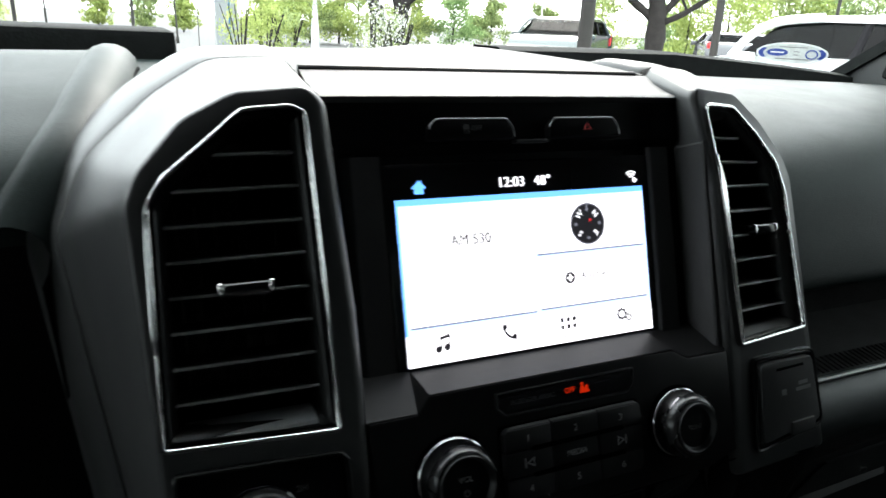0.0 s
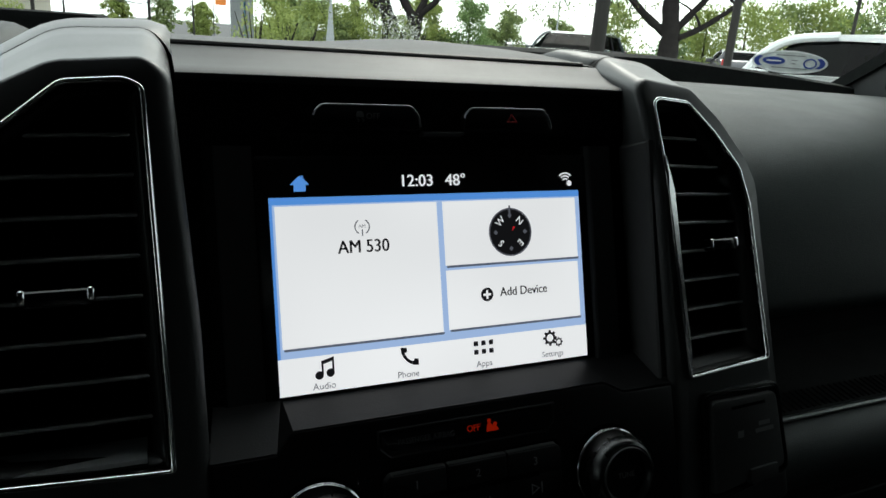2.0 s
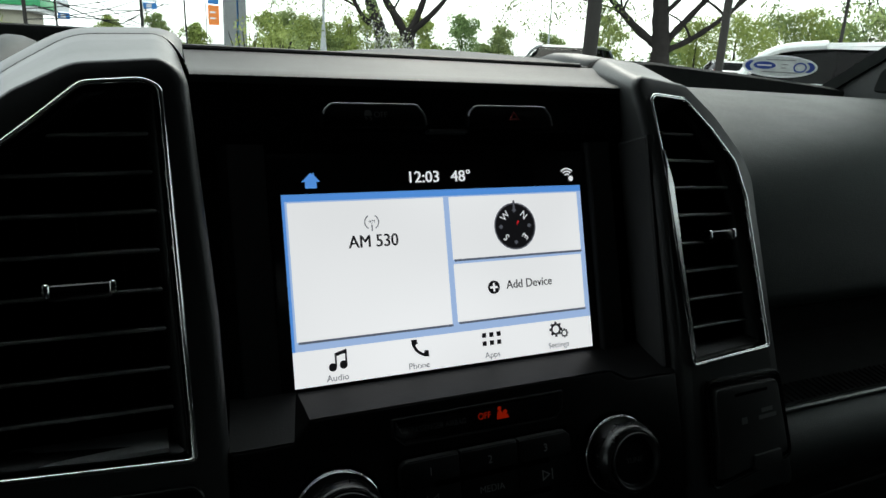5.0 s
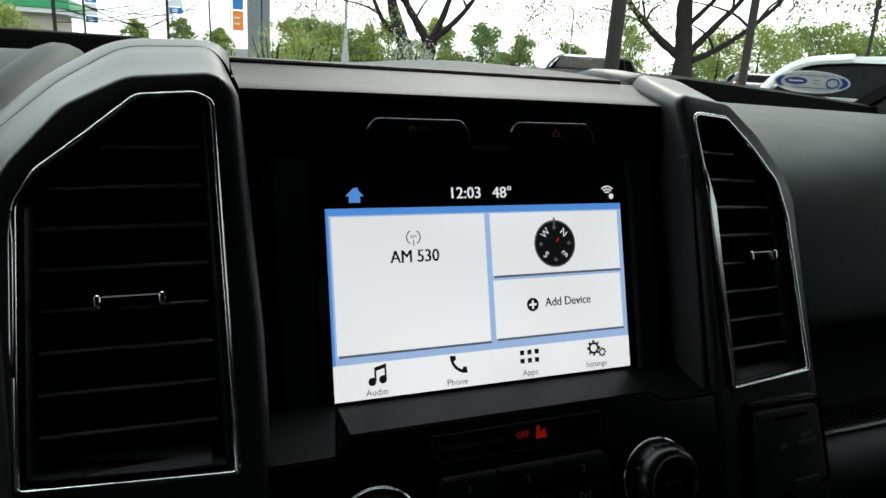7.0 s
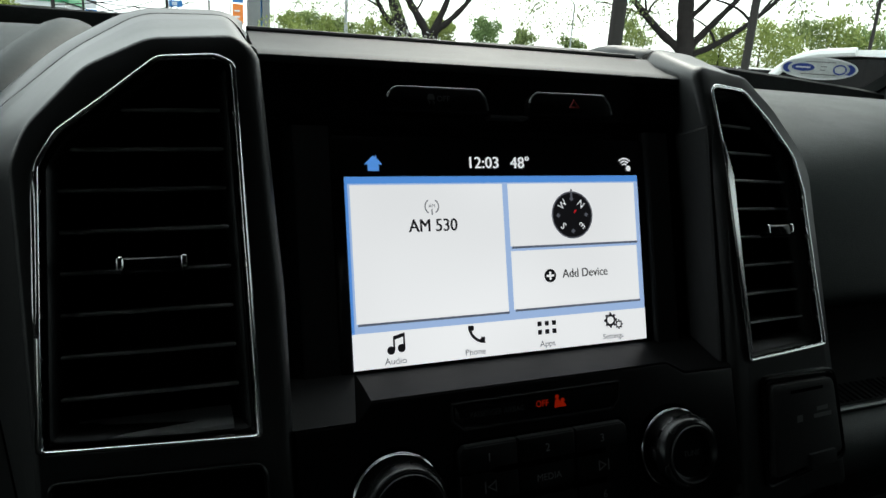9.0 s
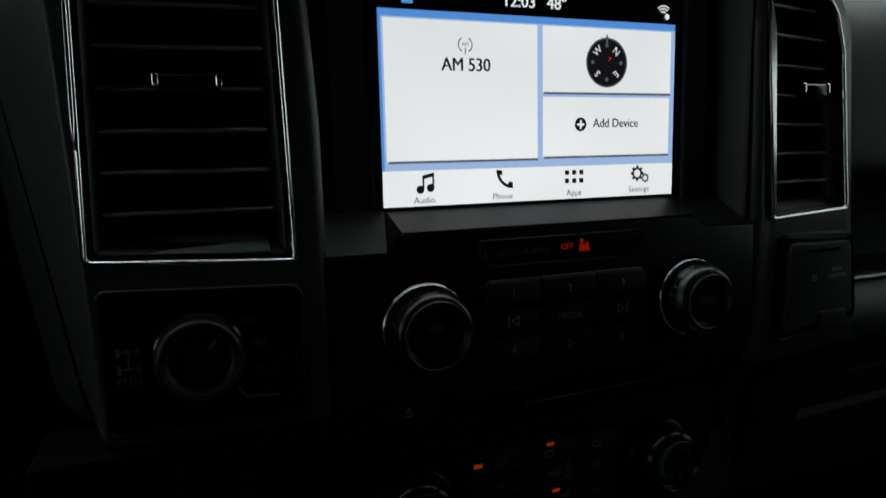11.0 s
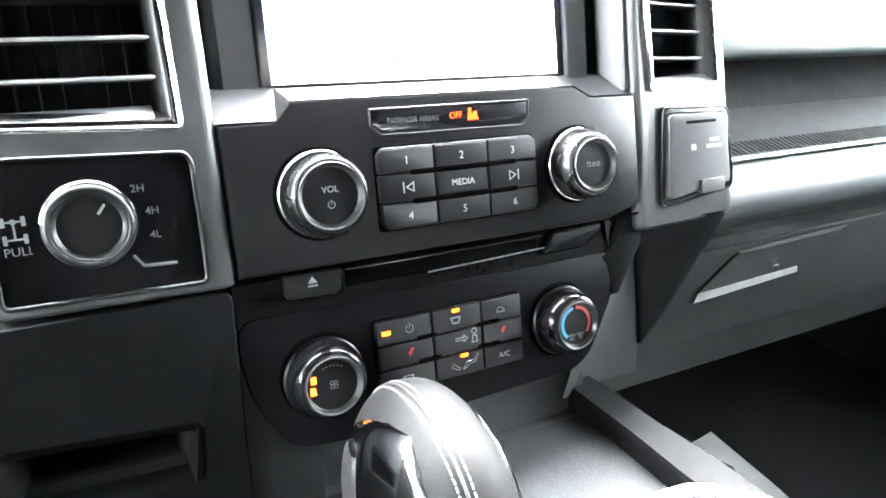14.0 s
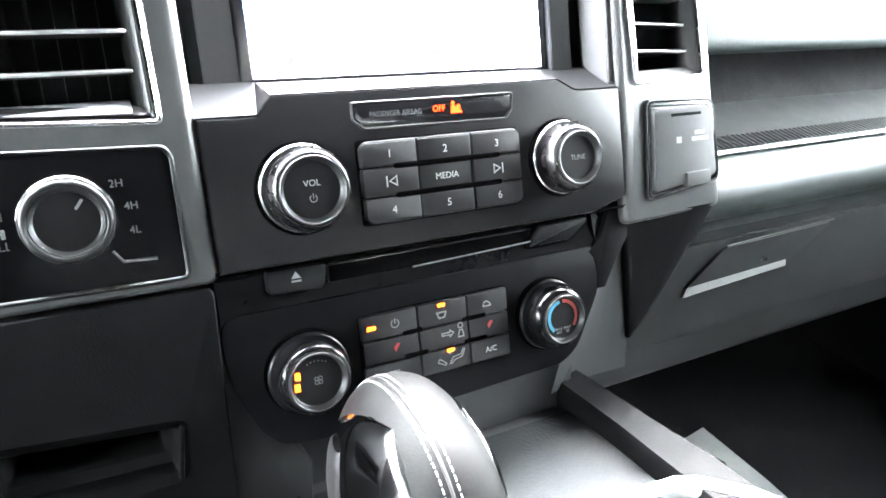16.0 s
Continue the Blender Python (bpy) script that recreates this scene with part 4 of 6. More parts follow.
for az in (-0.515, -0.588):
    part("axle_sign", flat_poly(box2(-2.075, az - 0.004, -2.005, az + 0.004), YA), PRINTDIM, drive, "white axle sign")
    for wx in (-2.077, -2.003):
        part("axle_sign", flat_poly(rounded(box2(wx - 0.008, az - 0.02, wx + 0.008, az + 0.02), 0.004, 2), YA - 0.0006), PRINTDIM, drive)
part("axle_sign", flat_poly(box2(-2.044, -0.585, -2.036, -0.51), YA - 0.0003), PRINTDIM, drive)
part("axle_sign", flat_poly(disc(-2.04, -0.515, 0.012, 12), YA - 0.0008), PRINTDIM, drive)
part("bracket_line", tube([(-1.62, face_y(-1.6, -0.7) - 0.014, -0.715), (-1.585, face_y(-1.58, -0.76) - 0.014, -0.765), (-1.45, face_y(-1.45, -0.77) - 0.014, -0.77)], 0.007), PRINTDIM, drive)

# ---- outlet cover on the passenger's tower ----
outlet = thing("outlet_cover", LEANED @ Vector((1.8, -0.25, -0.6)), "grey hinged power outlet cover", "socket cover")
raw = [(1.455, -0.865), (2.115, -0.80), (2.06, -0.30), (1.47, -0.285)]
# ring added where the surround catches a highlight
part("cover_glint", on_tower(frame_ring(rounded(inset(raw, -0.034), 0.07, 3), 0.018, -0.022, 0.05)), RIM, outlet, "thin ring added for the highlight round the cover")
part("cover_rim", on_tower(frame_ring(rounded(inset(raw, -0.015), 0.06, 3), 0.03, -0.02, 0.05)), PIANO, outlet, "dark gap round the cover")
lid = part("lid", on_tower(plate(rounded(inset(raw, 0.02), 0.05, 3), -0.045, 0.04, 0.02)), LID, outlet, "grained grey lid")
part("hinge_slot", on_tower(eased(block(bmesh.new(), 1.64, -0.047, -0.375, 1.93, -0.02, -0.355), 0.004)), PIT, lid, "dark hinge slot")
part("pull", on_tower(eased(block(bmesh.new(), 1.76, -0.065, -0.83, 2.0, -0.02, -0.74), 0.012)), LID, lid, "finger pull")
for bx0, bz0, bx1, bz1 in ((1.68, -0.545, 1.73, -0.505), (1.86, -0.50, 1.96, -0.475), (1.83, -0.54, 1.99, -0.515)):
    part("small_print", on_tower(flat_poly(box2(bx0, bz0, bx1, bz1), 0), -0.048), PRINTDIM, lid)
# ---- dash top, passenger side and lower panels (metres) ----
ARC = [(0.62, 1.484), (0.48, 1.4925), (0.36, 1.4955), (0.26, 1.4935), (0.18, 1.4865), (0.115, 1.473), (0.075, 1.456), (0.045, 1.43), (0.028, 1.402), (0.017, 1.38), (0.012, 1.366), (0.016, 1.3595), (0.03, 1.358), (0.075, 1.356), (0.105, 1.3545)]


def across(profile, xs, bend=None):
    line = smooth_line([(0, y, z) for y, z in profile], 4)
    loops = []
    for x in xs:
        loops.append([(x, y + (bend(x)[0] if bend else 0), z + (bend(x)[1] if bend else 0)) for _, y, z in line])
    return rings(bmesh.new(), loops, closed=False)


part("passenger_pad", across(ARC, np.linspace(0.13, 0.93, 12), lambda x: (0.05 * max(0, x - 0.55), -0.02 * max(0, x - 0.5))), PAD, dash, "soft charcoal upper pad", FLAT, 60)
# the back wall's grey is raised to hold a veil of glare
part("shelf_back", across([(0.106, 1.354), (0.1, 1.34), (0.088, 1.318), (0.078, 1.301)], np.linspace(0.13, 0.93, 8)), ALCOVE, dash, "back of the shelf, lifted in tone for glare", FLAT, 50)
part("passenger_shelf", across([(0.082, 1.3045), (0.076, 1.3005), (0.05, 1.2955), (0.0, 1.2875)], np.linspace(0.13, 0.93, 8)), SHELF, dash, "grey open shelf", FLAT, 50)
part("shelf_lip", tube([(x, -0.002, 1.2875) for x in np.linspace(0.13, 0.93, 8)], 0.0022), SATIN, dash, "pale edge line", FLAT)
part("passenger_lower_pad", across([(0.0, 1.285), (-0.012, 1.277), (-0.021, 1.262), (-0.022, 1.248), (-0.014, 1.236), (0.0, 1.228), (0.004, 1.215)], np.linspace(0.10, 0.93, 10)), PADLOW, dash, "charcoal lower pad", FLAT, 60)
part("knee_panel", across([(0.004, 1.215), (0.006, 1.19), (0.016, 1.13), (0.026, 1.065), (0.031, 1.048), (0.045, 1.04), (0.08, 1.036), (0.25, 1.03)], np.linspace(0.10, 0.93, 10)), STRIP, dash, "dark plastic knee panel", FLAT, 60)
for i in range(58):
    x = 0.235 + 0.006 * i
    part("mat_rib", rings(bmesh.new(), [[(x - 0.0013, y, 1.287 + 0.16 * y), (x - 0.0008, y, 1.2887 + 0.16 * y), (x + 0.0008, y, 1.2887 + 0.16 * y), (x + 0.0013, y, 1.287 + 0.16 * y)] for y in (0.004, 0.022)], True, True), SHELF, dash, "", FLAT)

glove = thing("glove_box", (0.4, 0.0, 1.14), "dark grained glove box door with a recessed paddle latch", "glove box")


def slab(pts, out, bm=None):
    """A slab from four corners with a thickness along the normal."""
    bm = bm or bmesh.new()
    p = [Vector(q) for q in pts]
    n = (p[1] - p[0]).cross(p[3] - p[0]).normalized() * out
    return rings(bm, [[q - n for q in p], p, [q + n * 0.0 for q in p]][:2], True, True)


def gface(z):
    return 0.0045 + (1.19 - z) * 0.167 - 0.0008


door_poly = rounded([(0.16, 1.095), (0.80, 1.092), (0.80, 1.208), (0.16, 1.204)], 0.012, 3)
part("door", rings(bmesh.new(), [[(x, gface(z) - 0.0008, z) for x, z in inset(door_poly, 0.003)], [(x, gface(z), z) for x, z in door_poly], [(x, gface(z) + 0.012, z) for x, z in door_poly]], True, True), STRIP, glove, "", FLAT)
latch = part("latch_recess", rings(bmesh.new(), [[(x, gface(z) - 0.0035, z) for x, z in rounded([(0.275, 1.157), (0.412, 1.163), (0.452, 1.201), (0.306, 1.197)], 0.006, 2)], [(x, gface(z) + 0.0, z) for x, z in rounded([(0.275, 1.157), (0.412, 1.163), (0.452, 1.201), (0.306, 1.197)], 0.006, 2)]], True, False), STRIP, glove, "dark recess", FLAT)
part("paddle", slab([(0.271, gface(1.15) - 0.009, 1.154), (0.405, gface(1.15) - 0.009, 1.161), (0.41, gface(1.16) + 0.002, 1.177), (0.289, gface(1.16) + 0.002, 1.171)], 0.004), LATCHMAT, latch, "pale grey latch paddle", FLAT)
part("latch_edge", tube([(0.306, gface(1.2) - 0.004, 1.2), (0.452, gface(1.2) - 0.004, 1.2035)], 0.0011), SHELF, latch, "pale upper edge", FLAT)
part("latch_pin", eased(block(bmesh.new(), 0.364, gface(1.18) - 0.006, 1.173, 0.372, gface(1.18), 1.177), 0.002), CHROME, latch, "", FLAT)

# dash top behind the stack
top = [(0.10, 1.508), (0.16, 1.512), (0.30, 1.515), (0.42, 1.515), (0.50, 1.511), (0.60, 1.498), (0.72, 1.475), (0.85, 1.45)]


def crown(x):
    return 0.0, 0.009 * math.exp(-(((x - 0.12) / 0.07) ** 2)) - 0.3 * max(0.0, x - 0.19)


part("upper_pad", across(top, np.linspace(-0.13, 0.213, 20), crown), TOPPAD, dash, "charcoal dash top", FLAT, 60)
# black tube along the groove draws its shade
part("gap_line", tube([(x, 0.0985, 1.5165) for x in np.linspace(-0.125, 0.125, 6)], 0.0022), BLACK, dash, "", FLAT)
part("driver_pad", across([(0.16, 1.40), (0.19, 1.45), (0.24, 1.485), (0.3, 1.495), (0.45, 1.50), (0.7, 1.47), (0.85, 1.45)], np.linspace(-0.93, -0.128, 12)), PAD, dash, "charcoal driver side pad", FLAT, 60)
hood = thing("instrument_hood", (-0.4, 0.0, 1.48), "charcoal vinyl hood over the instruments with a rolled rim", "instrument hood")
path = smooth_line([(-0.23, 0.34, 1.50), (-0.232, 0.315, 1.512), (-0.235, 0.28, 1.512), (-0.238, 0.24, 1.506), (-0.244, 0.19, 1.496), (-0.25, 0.15, 1.484), (-0.262, 0.11, 1.466), (-0.285, 0.08, 1.43)], 4)
part("top", rings(bmesh.new(), [[(x - 0.6, y, z - 0.02), (x - 0.3, y, z - 0.004), (x - 0.1, y, z - 0.002), (x - 0.002, y, z)] for x, y, z in path], closed=False), PAD, hood, "", FLAT, 60)
part("rolled_rim", rings(bmesh.new(), [[(x - 0.012, y, z - 0.001), (x - 0.008, y, z + 0.003), (x - 0.001, y, z + 0.0055), (x + 0.007, y, z + 0.005), (x + 0.014, y, z + 0.002), (x + 0.0195, y, z - 0.004), (x + 0.022, y, z - 0.012)] for x, y, z in path], closed=False), PAD, hood, "rolled vinyl rim", FLAT, 60)
# the roll's shaded side is painted black from here down
part("rim_underside", rings(bmesh.new(), [[(x + 0.022, y, z - 0.012), (x + 0.02, y, z - 0.022), (x + 0.016, y, z - 0.03), (x + 0.02, y, z - 0.10)] for x, y, z in path], closed=False), RIM_SHADE, hood, "", FLAT, 60)
x, y, z = path[0]
part("rim_end", rings(bmesh.new(), [[(x + 0.005 + 0.017 * k * math.cos(a), y + 0.012 * math.sqrt(1 - k * k), z - 0.012 + 0.0175 * k * math.sin(a)) for a in np.linspace(0, 2 * math.pi, 16, endpoint=False)] for k in (1.0, 0.85, 0.6, 0.25)], False, True), PAD, hood, "", FLAT, 60)
part("defrost_ridge", eased(block(bmesh.new(), -0.92, 0.40, 1.46, -0.175, 0.58, 1.5275), 0.006), FRIT, dash, "dark textured ridge at the windscreen foot", FLAT)

part("defrost_ridge", rings(bmesh.new(), [[(x, 0.47, 1.47), (x, 0.475, z - 0.004), (x, 0.49, z), (x, 0.56, z), (x, 0.6, 1.46)] for x, z in ((0.22, 1.522), (0.505, 1.5243), (0.61, 1.5184), (0.715, 1.512), (0.857, 1.502), (0.92, 1.496))], closed=False), FRIT, dash, "", FLAT)
# lower driver-side panel with an open cubby
lower = thing("lower_panel", LEANED @ Vector((-1.75, -0.2, -1.6)), "dark plastic lower panel with an open cubby", "panel")
outer = rounded([(-2.45, -2.35), (-1.27, -2.35), (-1.235, -0.945), (-2.45, -0.945)], 0.05, 3)
hole = rounded([(-2.25, -1.80), (-1.49, -1.83), (-1.455, -1.575), (-2.25, -1.50)], 0.04, 3)


def low_y(z):
    return -0.262 + 0.06 * max(0.0, -1.03 - z)


loops = [[(x, low_y(z) + 0.4, z) for x, z in outer], [(x, low_y(z) + 0.006, z) for x, z in outer], [(x, low_y(z), z) for x, z in inset(outer, 0.008)], [(x, low_y(z), z) for x, z in inset(hole, -0.03)], [(x, low_y(z) + 0.02, z) for x, z in hole], [(x, low_y(z) + 0.05, z) for x, z in inset(hole, 0.025)], [(x, low_y(z) + 0.11, z) for x, z in inset(hole, 0.04)]]
part("panel", rings(bmesh.new(), loops), LOWER, lower)
mouth = rounded([(-2.2, -1.715), (-1.535, -1.74), (-1.50, -1.585), (-2.2, -1.52)], 0.03, 3)
# liner's shade is put into its near-black colour
part("cubby_liner", rings(bmesh.new(), [[(x, low_y(z) + 0.112, z) for x, z in inset(hole, 0.035)], [(x, low_y(z) + 0.135, z) for x, z in mouth], [(x, low_y(z) + 0.16, z) for x, z in inset(mouth, 0.015)], [(x, low_y(z) + 0.7, z) for x, z in inset(mouth, 0.03)]], False, True), GAP, lower, "black open cubby")
part("cubby_edge", tube([(-1.50, low_y(-1.82) - 0.002, -1.835), (-1.468, low_y(-1.6) - 0.002, -1.60), (-1.46, low_y(-1.57) - 0.002, -1.575)], 0.012), LOWER, lower)
# trim under the heater panel, driver side, and wedge under the passenger tower
wing = [(-1.2, -0.98), (-1.13, -1.25), (-1.08, -1.55), (-0.96, -1.8), (-0.86, -1.98), (-0.9, -2.4), (-1.29, -2.4), (-1.262, -1.3)]
part("stack_wing", plate(wing, -0.17, 0.4, 0.035), LEDGE, dash)
def foot_y(z):
    return -0.235 + 0.5 * (-0.97 - z)


sec = []
for z in np.linspace(-0.98, -1.99, 12):
    y = foot_y(z)
    xl = np.interp(-z, (0.83, 1.3, 1.99), (1.257, 1.412, 1.724))
    xr = np.interp(-z, (1.0, 1.5, 1.83, 1.99), (2.12, 1.99, 1.869, 1.745))
    back = 0.54 + 0.467 * (-1.39 - z)
    w = xr - xl
    sec.append([(xl - 0.1, y + 0.3, z), (xl - 0.012, y + 0.04, z), (xl, y + 0.012, z), (xl + 0.1 * w, y, z), (xl + 0.4 * w, y - 0.006, z), (xl + 0.7 * w, y - 0.005, z), (xr - 0.12 * w, y, z), (xr - 0.012, y + 0.02, z), (xr, y + 0.06, z), (xr, max(back, y + 0.1), z)])
# the front's shade, facing down and back, is in its dark colour
part("tower_foot", rings(bmesh.new(), sec, False, True, closed=False), LOWER, dash, "dark tapering foot of the tower", angle=50)
# side of the stack from the heater panel's edge back to the foot
sec = []
for xa, ya, za, zb in ((1.03, -0.2, -0.9, -0.9), (1.06, -0.185, -1.04, -1.04), (1.105, -0.175, -1.2, -1.18), (1.075, -0.17, -1.4, -1.4), (0.985, -0.16, -1.58, -1.6), (0.885, -0.15, -1.74, -1.8), (0.8, -0.1, -1.87, -1.99), (0.79, 0.0, -2.1, -2.3)):
    xb, yb = np.interp(-zb, (0.83, 1.3, 1.99, 2.3), (1.257, 1.412, 1.724, 1.83)) + 0.01, foot_y(zb) + 0.03
    sec.append([(xa + (xb - xa) * k, ya + (yb - ya) * k + 0.05 * math.sin(math.pi * k), za + (zb - za) * k) for k in (0, 0.2, 0.4, 0.6, 0.8, 1.0)])
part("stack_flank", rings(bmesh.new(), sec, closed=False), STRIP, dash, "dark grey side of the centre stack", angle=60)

# ---- centre console ----
console = thing("centre_console", (0, -0.2, 1.1), "dark console with a grey rubber tray and chrome bezel", "console")
FLOOR_Z = 1.148
part("tray_back", rings(bmesh.new(), [[(x, -0.052, 1.20), (x, -0.06, 1.165), (x, -0.063, 1.145), (x, -0.075, FLOOR_Z)] for x in (-0.13, 0.0, 0.06, 0.1)], closed=False), HARD, console, "", FLAT, 60)
bm = bmesh.new()
part("tray_floor", eased(block(bm, -0.13, -0.40, FLOOR_Z - 0.012, 0.11, -0.072, FLOOR_Z), 0.002), RUBBER, console, "grey rubber tray mat", FLAT)

def rail(side):
    sec = []
    for y, xi, xo in ((-0.054, 0.088, 0.114), (-0.066, 0.0895, 0.117), (-0.11, 0.0965, 0.1255), (-0.155, 0.1015, 0.137), (-0.25, 0.115, 0.15), (-0.42, 0.12, 0.155)):
        sec.append([(side * xi, y, 1.10), (side * xi, y, 1.158), (side * (xi + 0.003), y, 1.1625), (side * (xo - 0.004), y, 1.1625), (side * xo, y, 1.157), (side * (xo + 0.012), y, 0.9)])
    return rings(bmesh.new(), sec, True, True)


part("rail", rail(1), LOWER, console, "raised side rail", FLAT, 40)
part("rail", rail(-1), LOWER, console, "raised side rail", FLAT, 40)
edge = [(-0.02, -0.146), (0.046, -0.150), (0.099, -0.155), (0.113, -0.161), (0.137, -0.182), (0.145, -0.196), (0.145, -0.40), (-0.02, -0.40)]
loops = [[(x, y, 1.150) for x, y in edge], [(x, y, 1.1605) for x, y in edge], [(x, y, 1.1632) for x, y in inset(edge, 0.002)], [(x, y, 1.1632) for x, y in inset(edge, 0.011)], [(x, y, 1.160) for x, y in inset(edge, 0.013)], [(x, y, 1.12) for x, y in inset(edge, 0.015)]]
part("bezel", rings(bmesh.new(), loops, False, True), [SATIN], console, "bright silver bezel round the cup holders", FLAT, 40)
part("boot_bezel", rings(bmesh.new(), [[(-0.068 + rx * math.cos(a), -0.15 + ry * math.sin(a), z) for a in np.linspace(0, 2 * math.pi, 40, endpoint=False)] for rx, ry, z in ((0.05, 0.065, FLOOR_Z), (0.05, 0.065, 1.15), (0.046, 0.06, 1.154), (0.036, 0.05, 1.154), (0.034, 0.048, 1.148))], False, True), PIANO, console, "gloss black shifter surround", FLAT)
part("body", rings(bmesh.new(), [[(-0.135, y, 1.13), (-0.14, y, 0.86), (0.145, y, 0.86), (0.14, y, 1.09)] for y in (0.1, -0.9)], False, False), HARD, console, "", FLAT)
part("armrest_deck", eased(block(bmesh.new(), -0.14, -0.9, 1.05, 0.14, -0.42, 1.15), 0.01), HARD, console, "", FLAT)

# ---- gear selector ----
SH = Vector((-0.0635, -0.150, 0))
shifter = thing("gear_selector", (SH.x, SH.y, 1.15), "dark leather gear selector with pale double stitching and chrome cheeks", "gear selector")
Z0, Z1, HX, HY = 1.10, 1.2665, 0.0298, 0.057


def grip(u, v, off=0.0):
    """Point on the grip: u turn in radians, v from foot 0 to crown 1."""
    if v > 0.62:
        k = (v - 0.62) / 0.38
        r = max(0.0, 1 - k**2.6) ** (1 / 2.1)
    else:
        r = 0.80 + 0.20 * (v / 0.62) ** 1.3
    c, s = math.cos(u), math.sin(u)
    e = 0.86
    x, y = math.copysign(abs(c) ** e, c), math.copysign(abs(s) ** e, s)
    lean = 0.012 * (v - 0.6)
    return Vector((SH.x + (HX * r + off) * x, SH.y + (HY * r + off) * y - lean, Z0 + (Z1 - Z0) * v + off * (1.0 if v > 0.95 else 0.0)))


vs = [*np.linspace(0, 0.62, 12), *(0.62 + 0.38 * np.sin(np.linspace(0.06, 1, 18) * math.pi / 2))]
part("leather_grip", rings(bmesh.new(), [[grip(u, v) for u in np.linspace(0, 2 * math.pi, 48, endpoint=False)] for v in vs], True, True), LEATHER, shifter, "", FLAT, 80)
for side, shift in ((-0.1, 0.55), (math.pi + 0.1, -0.55)):
    top_v, patch, inner = 0.965, [], []
    for v in np.linspace(0.1, top_v, 36):
        k = (v - 0.1) / (top_v - 0.1)
        w = 1.32 * max(0.0, 1 - k**3) ** 0.5 + 0.01
        patch.append([grip(side + a, v, 0.0014 * (1 - (abs(a) / w) ** 6) - 0.0004) for a in np.linspace(-w, w, 33)])
        w2 = 0.55 * max(0.0, 1 - (k / 0.82) ** 2.2) ** 0.5 if k < 0.82 else 0.0
        if w2 > 0.02:
            inner.append([grip(side + shift + a, v, 0.0026 - 0.0018 * (abs(a) / w2) ** 6) for a in np.linspace(-w2, w2, 21)])
    cheek = part("chrome_cheek", rings(bmesh.new(), patch, closed=False), CHROME, shifter, "bright chrome cheek", FLAT, 80)
    part("cheek_insert", rings(bmesh.new(), inner, closed=False), DIM, cheek, "dark satin insert", FLAT, 80)


def over_crown(dx):
    """A line over the grip from its rear face to the front, dx off the middle."""

    def girth(v):
        return max(0.0, 1 - ((v - 0.62) / 0.38) ** 2.6) ** (1 / 2.1) if v > 0.62 else 0.80 + 0.20 * (v / 0.62) ** 1.3

    top = max(v for v in np.linspace(0.25, 1.0, 4000) if HX * girth(v) > abs(dx) * 1.0002)
    half = []
    for k in np.sin(np.linspace(0, 1, 60) * math.pi / 2):
        v = 0.25 + (top - 0.25) * k
        half.append((math.acos(-min(1.0, (abs(dx) / (HX * girth(v))) ** (1 / 0.86))), v))
    return [grip(-u, v) for u, v in half] + [grip(u, v) for u, v in reversed(half)][1:]


part("seam", tube(over_crown(-0.006), 0.0007), BLACK, shifter, "dark leather seam", FLAT)
for dx in (-0.0088, -0.0032):
    line = over_crown(dx)
    dense = []
    for a, b in zip(line, line[1:]):
        k = max(1, round((b - a).length / 0.0006))
        dense += [a.lerp(b, i / k) for i in range(k)]
    for i in range(0, len(dense) - 6, 6):
        part("stitch", tube([dense[i], dense[i + 2] + (dense[i + 2] - dense[i + 1]).cross(Vector((1, 0, 0))).normalized() * -0.0003, dense[i + 4]], 0.00033, n=5), THREAD, shifter, "", FLAT)

# ---- footwell, mat and cab shell ----
bm = block(bmesh.new(), -0.95, -1.75, 0.80, 0.95, 0.75, 0.84)
structure("floor", bm, CARPET, "black carpeted cab floor", "floor")
mat = thing("floor_mat", (0.55, 0.0, 0.845), "loose grey paper mat with a printed line on the floor", "floor mat")
bm = rings(bmesh.new(), [[(x, y, z) for x, y in ((0.30, -0.62), (0.36, 0.06), (0.446, 0.092), (0.505, 0.10), (0.505, 0.0), (0.50, -0.08), (0.49, -0.62))] for z in (0.842, 0.846)], True, True)
part("sheet", bm, PAPER, mat, "", FLAT)
part("printed_line", tube([(0.455, 0.047, 0.8465), (0.473, 0.051, 0.8465), (0.478, 0.04, 0.8465), (0.467, 0.019, 0.8465), (0.45, -0.06, 0.8465)], 0.002), BLACK, mat, "", FLAT)
structure("firewall", block(bmesh.new(), -0.95, 0.55, 0.80, 0.95, 0.60, 1.47), CARPET, "black carpeted bulkhead", "wall")
structure("footwell_side", block(bmesh.new(), 0.86, -0.1, 0.84, 0.92, 0.55, 1.40), CARPET, "black footwell side", "wall")


def wall_with_window(side, name):
    bm = bmesh.new()
    x0, x1 = (0.92, 0.98) if side > 0 else (-0.98, -0.92)
    sill = 1.36 if side < 0 else 1.44
    block(bm, x0, -0.5, 0.80, x1, 0.58, sill), block(bm, x0, -1.75, 0.80, x1, -0.5, 1.44)
    block(bm, x0, -1.75, 1.86, x1, 0.25, 1.98)
    block(bm, x0, -0.62, 1.44, x1, -0.50, 1.86)
    block(bm, x0, -1.75, 1.44, x1, -1.55, 1.86)
    structure(name, bm, TRIM, "dark plastic door trim with window openings", "door")


